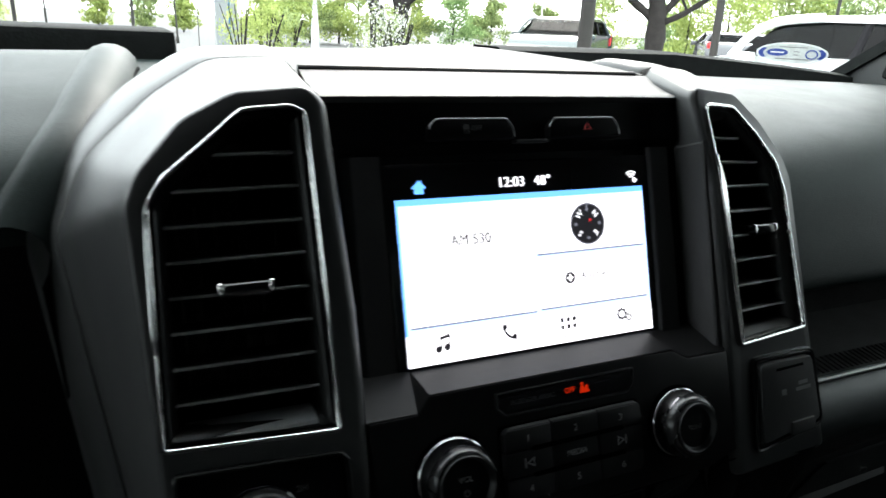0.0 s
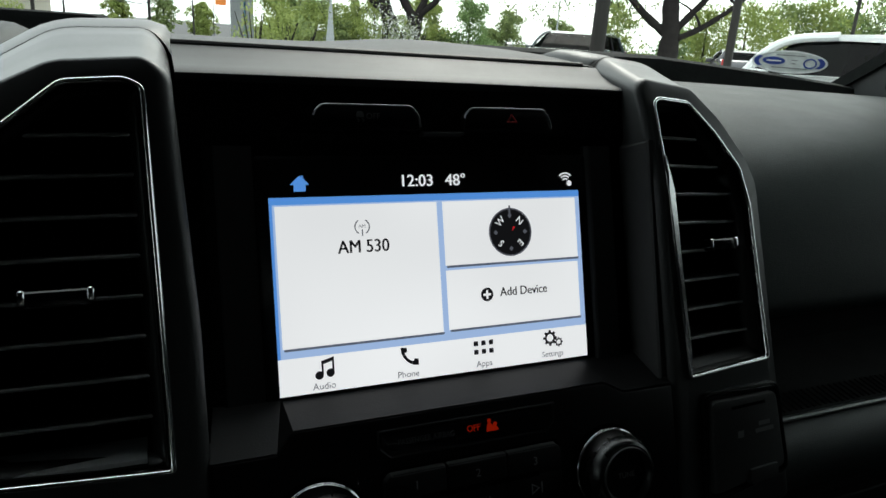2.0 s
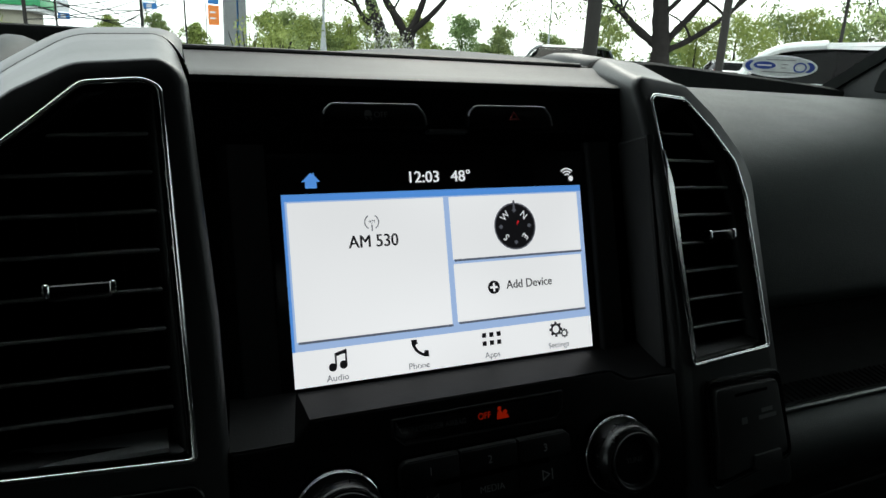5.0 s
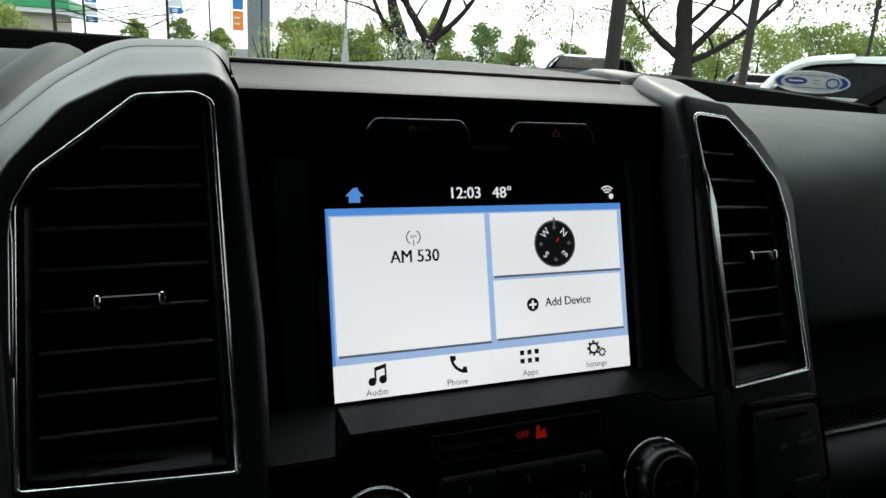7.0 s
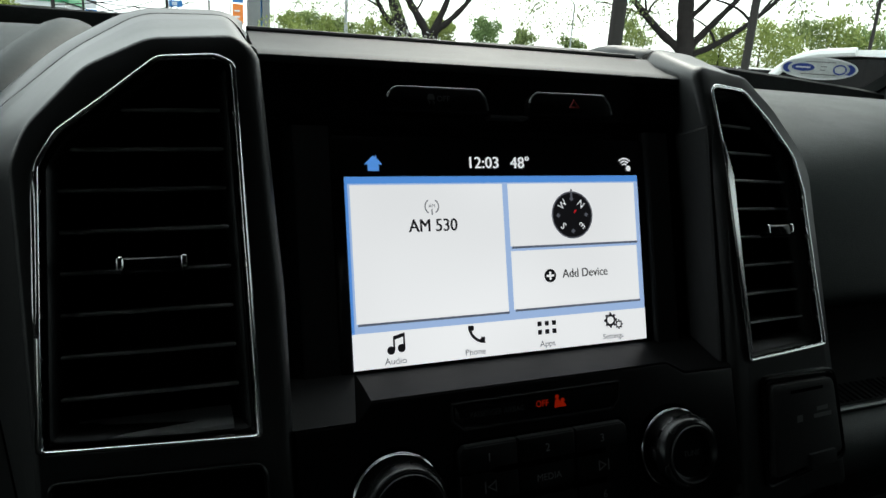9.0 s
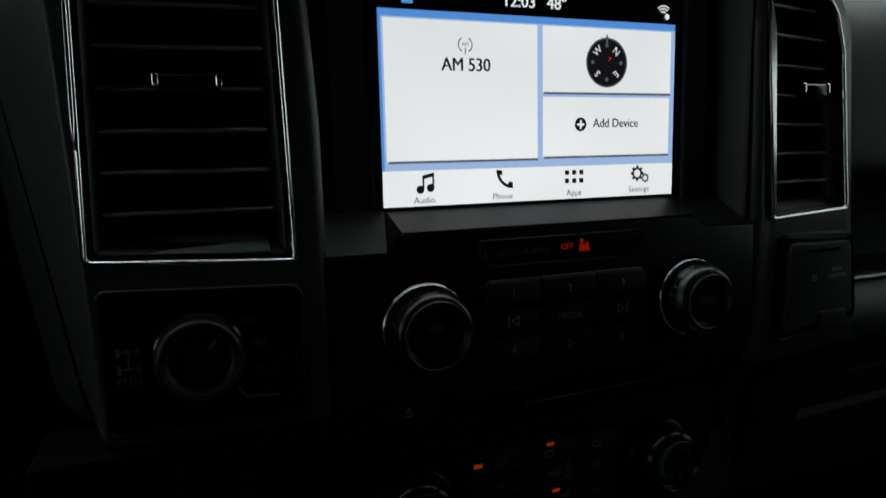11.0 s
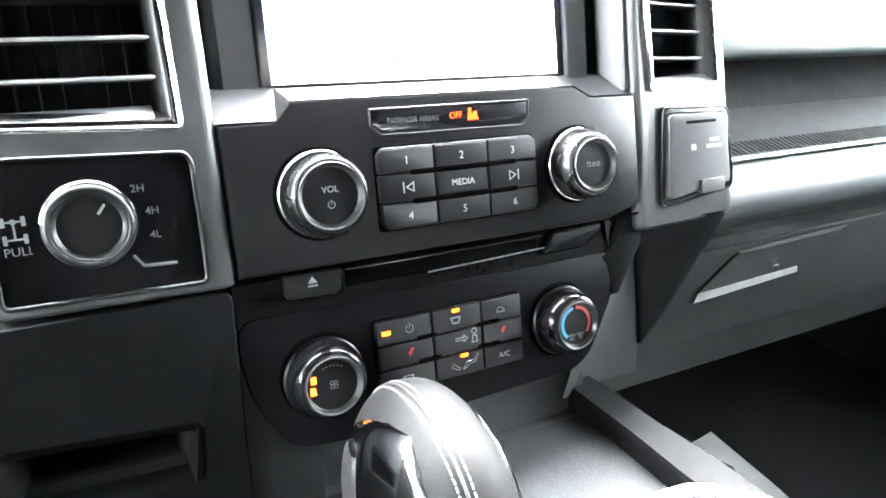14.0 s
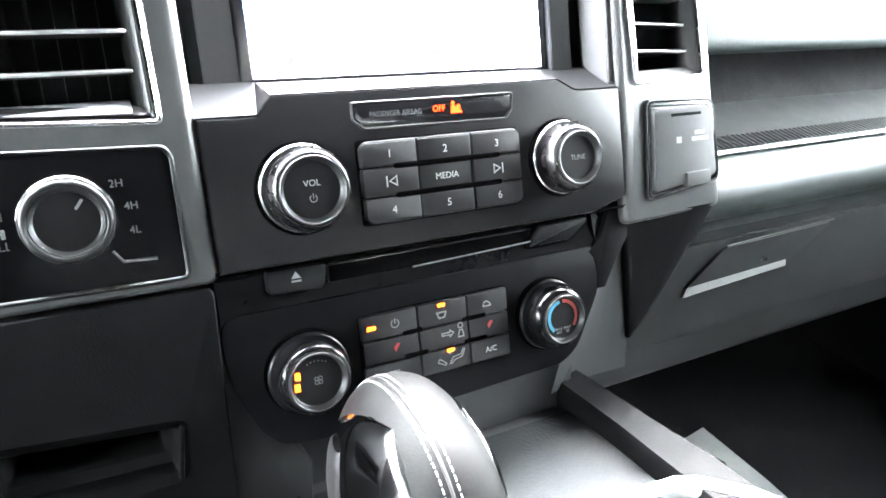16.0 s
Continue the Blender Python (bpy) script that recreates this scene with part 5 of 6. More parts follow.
# unseen doors and rear wall, kept dark to cut bounced light
wall_with_window(-1, "door_1"), wall_with_window(1, "door_2")
bm = bmesh.new()
block(bm, -0.98, -1.81, 0.80, 0.98, -1.75, 1.45)
block(bm, -0.98, -1.81, 1.85, 0.98, -1.75, 1.98)
block(bm, -0.98, -1.81, 1.45, -0.7, -1.75, 1.85), block(bm, 0.7, -1.81, 1.45, 0.98, -1.75, 1.85)
structure("wall_rear", bm, TRIM, "dark rear wall of the cab with its window", "wall")
# unseen headliner, darkened and run forward to keep light off the console
structure("ceiling", block(bmesh.new(), -0.98, -1.81, 1.98, 0.98, 0.12, 2.02), LINER, "headliner darkened to cut light in the cab", "ceiling")
for side in (-1, 1):
    shape = [(0.54, 1.47), (0.40, 1.556), (0.12, 1.97), (0.0, 1.97), (0.22, 1.56), (0.25, 1.44)]
    bm = rings(bmesh.new(), [[(side * x, y, z) for y, z in shape] for x in (0.90, 0.96)], True, True)
    structure("pillar_1" if side < 0 else "pillar_2", eased(bm, 0.006), TRIM, "grey-green plastic windscreen pillar", "pillar")
    seal = [(0.556, 1.472), (0.412, 1.570), (0.131, 1.98), (0.12, 1.97), (0.40, 1.556), (0.54, 1.462)]
    structure("trim_1" if side < 0 else "trim_2", rings(bmesh.new(), [[(side * x, y, z) for y, z in seal] for x in (0.893, 0.956)], True, True), FRIT, "black rubber windscreen seal", "trim")
    grille = thing("speaker_grille", (side * 0.9, 0.385, 1.517), "small black rounded speaker grille in the pillar trim", "speaker")
    poly = rounded([(0.35, 1.496), (0.428, 1.496), (0.42, 1.532), (0.35, 1.548)], 0.01, 3)
    part("cover", rings(bmesh.new(), [[(side * 0.897, y, z) for y, z in inset(poly, 0.003)], [(side * 0.9, y, z) for y, z in poly], [(side * 0.906, y, z) for y, z in poly]], True, True), FRIT, grille, "", FLAT)
SIDEGLASS, PRIVACY = glass("dimming_side_glass", (0.6, 0.625, 0.615), 0.05), glass("privacy_glass", (0.03, 0.032, 0.032), 0.05)
# unseen panes, each tinted to set how much light enters the cab
TINTED, FAINT, LIGHT_BLOCK = [glass(n, (c, c * 1.04, c * 1.02), 0.05) for n, c in (("tinted_side_glass", 0.58), ("light_side_glass", 0.4), ("light_blocking_glass", 0.07))]
for side in (-1, 1):
    # the driver's window drops lower; its upper rear part is darkened to block light
    if side < 0:
        panes = ((0.06, 0.42, 1.36, 1.86, FAINT), (-0.50, 0.06, 1.36, 1.56, TINTED), (-0.50, 0.06, 1.56, 1.86, LIGHT_BLOCK), (-1.55, -0.62, 1.44, 1.86, PRIVACY))
    else:
        panes = ((-0.50, 0.42, 1.44, 1.86, SIDEGLASS), (-1.55, -0.62, 1.44, 1.86, PRIVACY))
    for y0, y1, z0, z1, g in panes:
        bm = block(bmesh.new(), side * 0.948, y0, z0, side * 0.952, y1, z1)
        structure("window_2" if g is PRIVACY else "window_1", bm, g, "dark privacy glass side window" if g is PRIVACY else "cab side window glass tinted to set the light inside", "window")
structure("window_3", block(bmesh.new(), -0.7, -1.782, 1.45, 0.7, -1.778, 1.85), PRIVACY, "dark privacy glass rear window", "window")
WGLASS = glass("windscreen_glass", (0.93, 0.97, 0.95), 0.018)
wind = thing("windscreen", (0, 0.4, 1.7), "clear laminated windscreen with a black border", "windscreen", kind="structure")
bm = rings(bmesh.new(), [[(-0.97, 0.62, 1.44), (0.97, 0.62, 1.44)], [(-0.86, 0.12, 1.985), (0.86, 0.12, 1.985)]], closed=False)
pane = part("pane", bm, WGLASS, wind, "", FLAT)
pane.visible_shadow = False
bm = rings(bmesh.new(), [[(-0.95, 0.60, 1.452), (0.95, 0.60, 1.452)], [(-0.95, 0.55, 1.497), (0.95, 0.55, 1.497)]], closed=False)
part("border", bm, FRIT, wind, "black border band", FLAT)

# oval inspection decal, inside the glass
decal = thing("windscreen_decal", (0.70, 0.55, 1.52), "oval white decal with blue marks on the windscreen", "sticker")
DECAL_WHITE = material("frosted_decal_film", (0.66, 0.70, 0.68), 0.5, vary=0.25, scale=60)
dn, dl = DECAL_WHITE.node_tree.nodes, DECAL_WHITE.node_tree.links
clear, film_mix = dn.new("ShaderNodeBsdfTransparent"), dn.new("ShaderNodeMixShader")
film_mix.inputs[0].default_value = 0.8
dl.new(clear.outputs[0], film_mix.inputs[1]), dl.new(dn["Principled BSDF"].outputs[0], film_mix.inputs[2]), dl.new(film_mix.outputs[0], dn["Material Output"].inputs[0])
WHITEINK = material("white_decal_ink", (0.75, 0.77, 0.76), 0.5, vary=0.05)
DECAL_BLUE = material("dark_blue_ink", (0.02, 0.05, 0.25), 0.5, vary=0.1)
DECAL = look((0.792, 0.516, 1.528), (-0.155, -0.29, 1.524)) @ Matrix.Rotation(radians(180), 4, "Z") @ Matrix.Rotation(radians(90), 4, "X") @ Matrix.Scale(1.05, 4)


def oval(x, z, rx, rz, n=40):
    return [(x + rx * math.cos(2 * math.pi * i / n), z + rz * math.sin(2 * math.pi * i / n)) for i in range(n)]


part("sheet", rings(bmesh.new(), [[(x, y, z) for x, z in oval(0, 0, 0.052, 0.0165)] for y in (0.0, 0.0006)], True, True), DECAL_WHITE, decal, "", DECAL)
part("rim", frame_ring(oval(0, 0, 0.052, 0.0165), 0.0022, -0.0006, 0.0, edge=0.0002), WHITEINK, decal, "white border", DECAL)
part("emblem", flat_poly(oval(-0.021, 0.001, 0.0158, 0.0056), -0.0008), DECAL_BLUE, decal, "blue oval mark", DECAL)
part("emblem_bar", flat_poly(box2(-0.031, 0.0, -0.011, 0.002), -0.0011), WHITEINK, decal, "", DECAL)
part("round_mark", frame_ring(oval(0.0285, -0.0005, 0.0092, 0.0075), 0.0022, -0.0011, -0.0006, edge=0.0002), DECAL_BLUE, decal, "blue ring mark", DECAL)
for a0 in (-30, 150):
    ends = [(r * 0.052 * math.cos(radians(a0 + 60 * i / 12)), r * 0.0165 * math.sin(radians(a0 + 60 * i / 12))) for r, seq in ((0.93, range(13)), (0.80, range(12, -1, -1))) for i in seq]
    part("end_mark", flat_poly(ends, -0.0008), DECAL_BLUE, decal, "blue crescent", DECAL)
for dz, w in ((0.0095, 0.02), (-0.0085, 0.024), (0.003, 0.008), (-0.002, 0.006)):
    cx = 0.001 if abs(dz) > 0.005 else 0.008
    part("small_print", flat_poly(box2(cx - w, dz - 0.0006, cx + w, dz + 0.0006) if abs(dz) > 0.005 else box2(0.003, dz - 0.0006, 0.003 + w, dz + 0.0006), -0.0008), PRINTDIM, decal, "", DECAL)

# ---- outside: car park under an overcast sky ----
EYE = Vector((-0.152, -0.291, 1.522))


def out(az, d, el=0.0):
    """A place seen from the driver's eye at a bearing (degrees right of ahead), a distance and an elevation."""
    return EYE + Vector((d * math.sin(radians(az)), d * math.cos(radians(az)), d * math.tan(radians(el))))


def spot(az, d, z=0.0):
    p = out(az, d)
    return Vector((p.x, p.y, z))


ASPHALT = material("worn_asphalt", (0.055, 0.055, 0.056), 0.9, vary=0.3, scale=1.5, bump=0.4, grain=60)
BARK = material("dark_grey_bark", (0.022, 0.0195, 0.0185), 0.9, vary=0.35, scale=12, bump=0.9, grain=60, spec=0.1)
POSTMAT = material("brown_grey_steel_post", (0.022, 0.020, 0.018), 0.6, vary=0.15, scale=4, spec=0.2)
GALV = material("galvanised_steel", (0.35, 0.37, 0.38), 0.5, metal=0.3, vary=0.1, scale=5)
WHITECAR = material("white_car_paint", (0.74, 0.76, 0.74), 0.25, vary=0.03, coat=0.5)
DARKCAR = material("dark_green_car_paint", (0.03, 0.045, 0.045), 0.25, vary=0.05, coat=0.5)
GREYCAR = material("dark_grey_car_paint", (0.06, 0.06, 0.065), 0.25, vary=0.05, coat=0.5)
CARGLASS = glass("tinted_car_glass", (0.06, 0.07, 0.07), 0.012)
CABIN = material("dark_car_cabin", (0.012, 0.012, 0.013), 0.9, vary=0.3, spec=0.1)
TYRE = material("tyre_rubber", (0.02, 0.02, 0.02), 0.8, vary=0.2)
REDLENS = material("red_lamp_lens", (0.45, 0.02, 0.02), 0.2, vary=0.05)
BLUEBAN = material("blue_banner_cloth", (0.03, 0.17, 0.45), 0.7, vary=0.08)
ORANGEBAN = material("orange_banner_cloth", (0.75, 0.22, 0.04), 0.7, vary=0.08)
WHITEBAN = material("white_banner_cloth", (0.7, 0.72, 0.74), 0.7, vary=0.05)
GREENFAS = material("green_fascia_metal", (0.04, 0.30, 0.12), 0.5, vary=0.08)
TANWALL = material("pale_tan_render_wall", (0.42, 0.40, 0.33), 0.9, vary=0.15, scale=3)


def leaf_material(name, a, b, through=0.45):
    m = bpy.data.materials.new(name)
    m.use_nodes = True
    n, l = m.node_tree.nodes, m.node_tree.links
    bs = n["Principled BSDF"]
    geo, ramp = n.new("ShaderNodeNewGeometry"), n.new("ShaderNodeValToRGB")
    ramp.color_ramp.elements[0].color, ramp.color_ramp.elements[1].color = (*a, 1), (*b, 1)
    l.new(geo.outputs["Random Per Island"], ramp.inputs[0]), l.new(ramp.outputs[0], bs.inputs["Base Color"])
    bs.inputs["Roughness"].default_value, bs.inputs["Specular IOR Level"].default_value = 0.7, 0.15
    tr, mx = n.new("ShaderNodeBsdfTranslucent"), n.new("ShaderNodeMixShader")
    l.new(ramp.outputs[0], tr.inputs[0])
    mx.inputs[0].default_value = through
    l.new(bs.outputs[0], mx.inputs[1]), l.new(tr.outputs[0], mx.inputs[2]), l.new(mx.outputs[0], n["Material Output"].inputs[0])
    return m


LEAF_DARK = leaf_material("fresh_green_leaves", (0.09, 0.15, 0.055), (0.28, 0.39, 0.16))
LEAF_LIGHT = leaf_material("yellow_green_spring_leaves", (0.15, 0.20, 0.05), (0.38, 0.44, 0.15))
LEAF_OLIVE = leaf_material("olive_leaves", (0.11, 0.15, 0.06), (0.33, 0.40, 0.16))
BLOSSOM = leaf_material("white_blossom", (0.55, 0.56, 0.52), (0.8, 0.8, 0.78))

structure("ground", rings(bmesh.new(), [[(-400, -300, 0), (400, -300, 0)], [(-400, 900, 0), (400, 900, 0)]], closed=False), ASPHALT, "worn grey asphalt car park", "ground")


def leaves(points, size, rng, bm=None):
    """Many small folded leaves at the points."""
    bm = bm or bmesh.new()
    for p in points:
        s = size * rng.uniform(0.6, 1.3)
        m = Matrix.Translation(p) @ Euler((rng.uniform(0, 6.28), rng.uniform(0, 6.28), rng.uniform(0, 6.28))).to_matrix().to_4x4()
        q = [m @ Vector(c) for c in ((-s, 0, 0), (0, -s * 0.55, s * 0.15), (s, 0, 0), (0, s * 0.55, s * 0.15))]
        v = [bm.verts.new(c) for c in q]
        bm.faces.new((v[0], v[1], v[2])), bm.faces.new((v[0], v[2], v[3]))
    return bm


def clump(rng, c, r, n):
    pts = []
    for _ in range(n):
        d = Vector((rng.gauss(0, 1), rng.gauss(0, 1), rng.gauss(0, 1))).normalized() * r * rng.uniform(0.3, 1.0) ** 0.6
        pts.append(Vector(c) + Vector((d.x, d.y, d.z * 0.8)))
    return pts


def limb(pts, r0, r1, bm=None, n=9):
    bm = bm or bmesh.new()
    pts = [Vector(p) for p in smooth_line(pts, 4)]
    loops = []
    for i, p in enumerate(pts):
        d = (pts[min(i + 1, len(pts) - 1)] - pts[max(i - 1, 0)]).normalized()
        s = d.cross(Vector((0.3, 0.9, 0.1))).normalized()
        w = s.cross(d)
        r = r0 + (r1 - r0) * i / (len(pts) - 1)
        loops.append([p + r * (1 + 0.1 * math.sin(5 * j + 2.3 * i)) * (s * math.cos(2 * math.pi * j / n) + w * math.sin(2 * math.pi * j / n)) for j in range(n)])
    return rings(bm, loops, True, True)


def street_tree(az, d, stems, sprays, seed, label):
    """A broad-leaved tree: limbs as (points as bearing, elevation; radii), sparse leaf sprays as bearing, elevation, radius, count."""
    rng = random.Random(seed)
    foot = spot(az, d)
    t = thing("tree", foot, label, "tree", "car park trees")
    for pts, r0, r1 in stems:
        slim = 0.92 if pts[0] is None else 0.68
        r0, r1 = r0 * slim, r1 * slim
        line = [foot + Vector((0, 0, 0)) if p is None else out(p[0], d + (p[2] if len(p) > 2 else 0), p[1]) for p in pts]
        part("limb" if pts[0] is not None else "trunk", limb(line, r0, r1), BARK, t, "", FLAT, 60)
        if pts[0] is not None and r0 > 0.034:
            for _ in range(4):
                q = rng.randrange(1, len(line) - 1)
                a = line[q].lerp(line[q + 1], rng.random())
                lean = Vector((rng.uniform(-0.9, 0.9), rng.uniform(-0.5, 0.5), rng.uniform(0.25, 0.8)))
                part("branch", limb([a, a + lean * 0.35 + Vector((0, 0, 0.05)), a + lean * 0.8, a + lean * 1.3 + Vector((0, 0, -0.1))], 0.022, 0.006, n=6), BARK, t, "", FLAT, 60)
    twig, pts = bmesh.new(), []
    for a, e, r, n in sprays:
        c = out(a, d + rng.uniform(-1.5, 1.5), e)
        for _ in range(max(4, n // 18)):
            q = c + Vector((rng.gauss(0, r), rng.gauss(0, r), rng.gauss(0, r * 0.7)))
            tube([q + Vector((rng.gauss(0, r * 0.5), rng.gauss(0, r * 0.3), r * 0.9)), q.lerp(c, 0.4) + Vector((0, 0, 0.05)), q], 0.006, twig, 4)
            for _ in range(26):
                pts.append(q + Vector((rng.gauss(0, 0.1), rng.gauss(0, 0.1), rng.gauss(0, 0.09))))
    part("twigs", twig, BARK, t, "", FLAT)
    # high crown over the limbs
    for _ in range(60):
        c = foot + Vector((rng.gauss(0, 2.0), rng.gauss(0, 2.0), 5.2 + rng.gauss(0, 1.0)))
        pts += clump(rng, c, 0.5, 24)
    part("crown", leaves(pts, 0.025, rng), LEAF_OLIVE, t, "sparse fresh green leaves", FLAT)
    return t


street_tree(18.9, 12.0, [
    ([None, (18.5, -2.0), (18.35, 0.6), (17.6, 2.6), (17.0, 4.6), (16.2, 9.0), (15.2, 16.0)], 0.17, 0.06),
    ([None, (19.6, -2.0), (20.1, 0.3), (20.3, 1.6)], 0.16, 0.14),
    ([(20.2, 1.2), (19.2, 2.8), (18.2, 4.4), (17.6, 7.0), (18.5, 14.0)], 0.12, 0.05),
    ([(20.2, 1.3), (20.9, 2.6), (21.7, 4.8), (22.6, 8.0), (23.5, 14.0)], 0.10, 0.04),
    ([(20.4, 1.5), (21.7, 2.6), (23.0, 4.0), (24.2, 6.0), (26.5, 11.0)], 0.09, 0.035),
    ([(18.3, 1.2), (16.6, 2.6), (15.6, 4.4), (14.6, 7.0), (12.5, 12.0)], 0.07, 0.03)],
    [(9.8, 3.4, 0.22, 120), (11.6, 2.6, 0.22, 150), (12.6, 3.9, 0.2, 90), (15.2, 3.6, 0.18, 130), (16.0, 2.4, 0.15, 90), (17.4, 3.5, 0.12, 60), (25.8, 4.2, 0.2, 80), (28.4, 3.8, 0.22, 130), (30.2, 2.6, 0.2, 150), (29.6, 4.6, 0.2, 100), (31.8, 3.6, 0.2, 110)], 3, "two-stemmed street tree with bare dark limbs and sparse spring leaves")
street_tree(40.4, 10.0, [
    ([None, (40.5, -2.0), (40.5, 1.4), (40.2, 3.4), (40.0, 6.0), (40.2, 12.0), (39.8, 20.0)], 0.168, 0.072),
    ([(40.3, 1.4), (38.6, 2.6), (37.2, 3.9), (35.8, 5.4), (34.4, 7.8), (33.0, 12.0)], 0.092, 0.032),
    ([(40.6, 1.5), (41.7, 2.9), (42.9, 4.4), (44.2, 6.2), (46.0, 11.0)], 0.080, 0.032),
    ([(40.6, 1.0), (42.4, 1.9), (44.3, 3.3), (46.4, 5.4), (49.0, 9.0)], 0.068, 0.028),
    ([(40.2, 3.6), (41.4, 4.9), (42.4, 6.4), (43.0, 10.0)], 0.056, 0.024),
    ([(37.3, 3.8), (37.0, 5.0), (36.4, 7.0)], 0.028, 0.016)],
    [(36.0, 3.3, 0.2, 150), (37.2, 4.6, 0.2, 160), (38.4, 3.3, 0.16, 110), (33.8, 4.4, 0.18, 90), (38.0, 5.4, 0.2, 120), (52.6, 4.6, 0.22, 130), (54.2, 3.6, 0.22, 140), (53.6, 5.6, 0.22, 120), (50.6, 5.8, 0.18, 70), (47.6, 4.6, 0.16, 60)], 7, "street tree with dark forking limbs and sparse spring leaves")


def far_tree(az, d, w, h, seed, mat, pointed=True, low=0.4):
    rng = random.Random(seed)
    foot = spot(az, d)
    t = thing("tree", foot, "small young tree with fresh green leaves" if pointed else "broad tree in fresh green leaf", "tree", "trees along the far verge")
    part("trunk", limb([foot, foot + Vector((0.05, 0, h * 0.5)), foot + Vector((0, 0, h * 0.9))], 0.09 * h / 4, 0.02), BARK, t, "", FLAT)
    pts = []
    lobes = [(rng.uniform(0, 6.28), rng.uniform(0.05, 0.9), rng.uniform(0.3, 0.55)) for _ in range(11)]
    for _ in range(int(120 * w) if pointed else int(110 * w)):
        if pointed and rng.random() < 0.6:
            # ragged boughs that stand out of the crown
            a, k, s = rng.choice(lobes)
            r = w * (1.05 - k) ** 0.55
            q = rng.uniform(0.45, 1.15)
            c = foot + Vector((r * q * math.cos(a) + rng.gauss(0, 0.1 * w), r * q * math.sin(a) + rng.gauss(0, 0.1 * w), low + (h - low) * (k + 0.12 * s * q) + rng.gauss(0, 0.14)))
        else:
            k = rng.uniform(0.0, 1.0)
            r = w * (1.02 - k) ** 0.6 if pointed else w * math.sqrt(max(0.05, 1 - (2 * k - 0.85) ** 2 / 1.4))
            a = rng.uniform(0, 6.28)
            r *= 0.78 + 0.3 * math.sin(3 * a + 5 * k + seed) * math.sin(9 * k + seed)
            rr = r * rng.uniform(0.2, 1.1)
            c = foot + Vector((rr * math.cos(a), rr * math.sin(a), low + (h - low) * k + rng.gauss(0, 0.1)))
        pts += clump(rng, c, 0.13 * w + 0.1, 26)
    part("crown", leaves(pts, 0.018 + 0.0014 * d, rng), mat, t, "", FLAT)


k = 0
for az, d, w, h, mat, pointed in (
    (9.3, 42, 1.8, 3.3, LEAF_LIGHT, True), (10.6, 46, 2.0, 3.7, LEAF_OLIVE, True), (11.9, 44, 2.0, 3.3, LEAF_LIGHT, True), (13.1, 48, 1.8, 3.3, LEAF_OLIVE, True),
    (15.4, 50, 2.0, 3.6, LEAF_LIGHT, True), (16.9, 47, 1.6, 3.8, LEAF_LIGHT, True), (20.6, 44, 1.7, 4.0, LEAF_LIGHT, True), (21.8, 46, 1.2, 3.4, LEAF_OLIVE, True),
    (24.6, 46, 2.0, 3.9, LEAF_DARK, True), (27.7, 50, 2.0, 3.4, LEAF_OLIVE, True), (32.0, 52, 1.9, 3.1, LEAF_OLIVE, True), (36.4, 30, 1.3, 3.4, LEAF_LIGHT, True), (-9.5, 60, 3.0, 3.6, LEAF_OLIVE, False), (-11.2, 40, 2.6, 2.7, LEAF_LIGHT, False), (-14.5, 40, 3.0, 2.7, LEAF_OLIVE, False),
    (-2.2, 70, 1.5, 3.2, LEAF_LIGHT, False), (0.9, 60, 1.3, 3.4, LEAF_OLIVE, False), (3.6, 64, 1.4, 2.8, LEAF_LIGHT, False), (43.0, 34, 1.6, 3.6, LEAF_LIGHT, False), (45.8, 36, 2.6, 3.9, LEAF_LIGHT, False), (48.6, 40, 2.6, 4.2, LEAF_OLIVE, False),
    (50.6, 40, 2.4, 4.4, LEAF_LIGHT, False), (52.6, 42, 2.6, 4.0, LEAF_DARK, False), (55.2, 42, 2.6, 4.6, LEAF_OLIVE, False), (58.5, 42, 2.8, 4.2, LEAF_DARK, False), (41.6, 45, 2.0, 2.8, LEAF_DARK, False)):
    far_tree(az, d, w, h, 100 + k, mat, pointed)
    k += 1


def shrub(az, d, w, h, seed, mat, label, size, blossom=None, low=0.2):
    rng = random.Random(seed)
    foot = spot(az, d)
    s = thing("shrub", foot, label, "shrub")
    stems = bmesh.new()
    for _ in range(7):
        a = rng.uniform(0, 6.28)
        limb([foot, foot + Vector((0.3 * w * math.cos(a), 0.3 * w * math.sin(a), h * 0.5)), foot + Vector((0.7 * w * math.cos(a), 0.7 * w * math.sin(a), h * 0.9))], 0.025, 0.008, stems, 6)
    part("stems", stems, BARK, s, "", FLAT)
    pts, fl = [], []
    for _ in range(90):
        a, kk = rng.uniform(0, 6.28), rng.uniform(0, 1)
        r = w * math.sqrt(rng.uniform(0.1, 1)) * math.sqrt(max(0.1, 1 - kk**3))
        c = foot + Vector((r * math.cos(a), r * math.sin(a), low + (h - low) * kk + rng.gauss(0, 0.08)))
        pts += clump(rng, c, 0.2, 12)
        fl += clump(rng, c, 0.24, 14)
    part("leaves", leaves(pts, size, rng), mat, s, "", FLAT)
    if blossom:
        part("blossoms", leaves(fl, size * 0.9, rng), blossom, s, "small white blossoms", FLAT)


shrub(7.6, 15, 0.55, 1.95, 21, LEAF_LIGHT, "yellow-green leafy shrub at the verge", 0.035)
shrub(9.4, 15.5, 0.6, 1.8, 22, LEAF_LIGHT, "yellow-green leafy shrub at the verge", 0.035)
shrub(11.2, 16, 0.5, 1.7, 23, LEAF_OLIVE, "olive leafy shrub at the verge", 0.035)
shrub(18.0, 11.2, 0.45, 1.78, 24, LEAF_OLIVE, "shrub with many small white blossoms", 0.022, BLOSSOM)
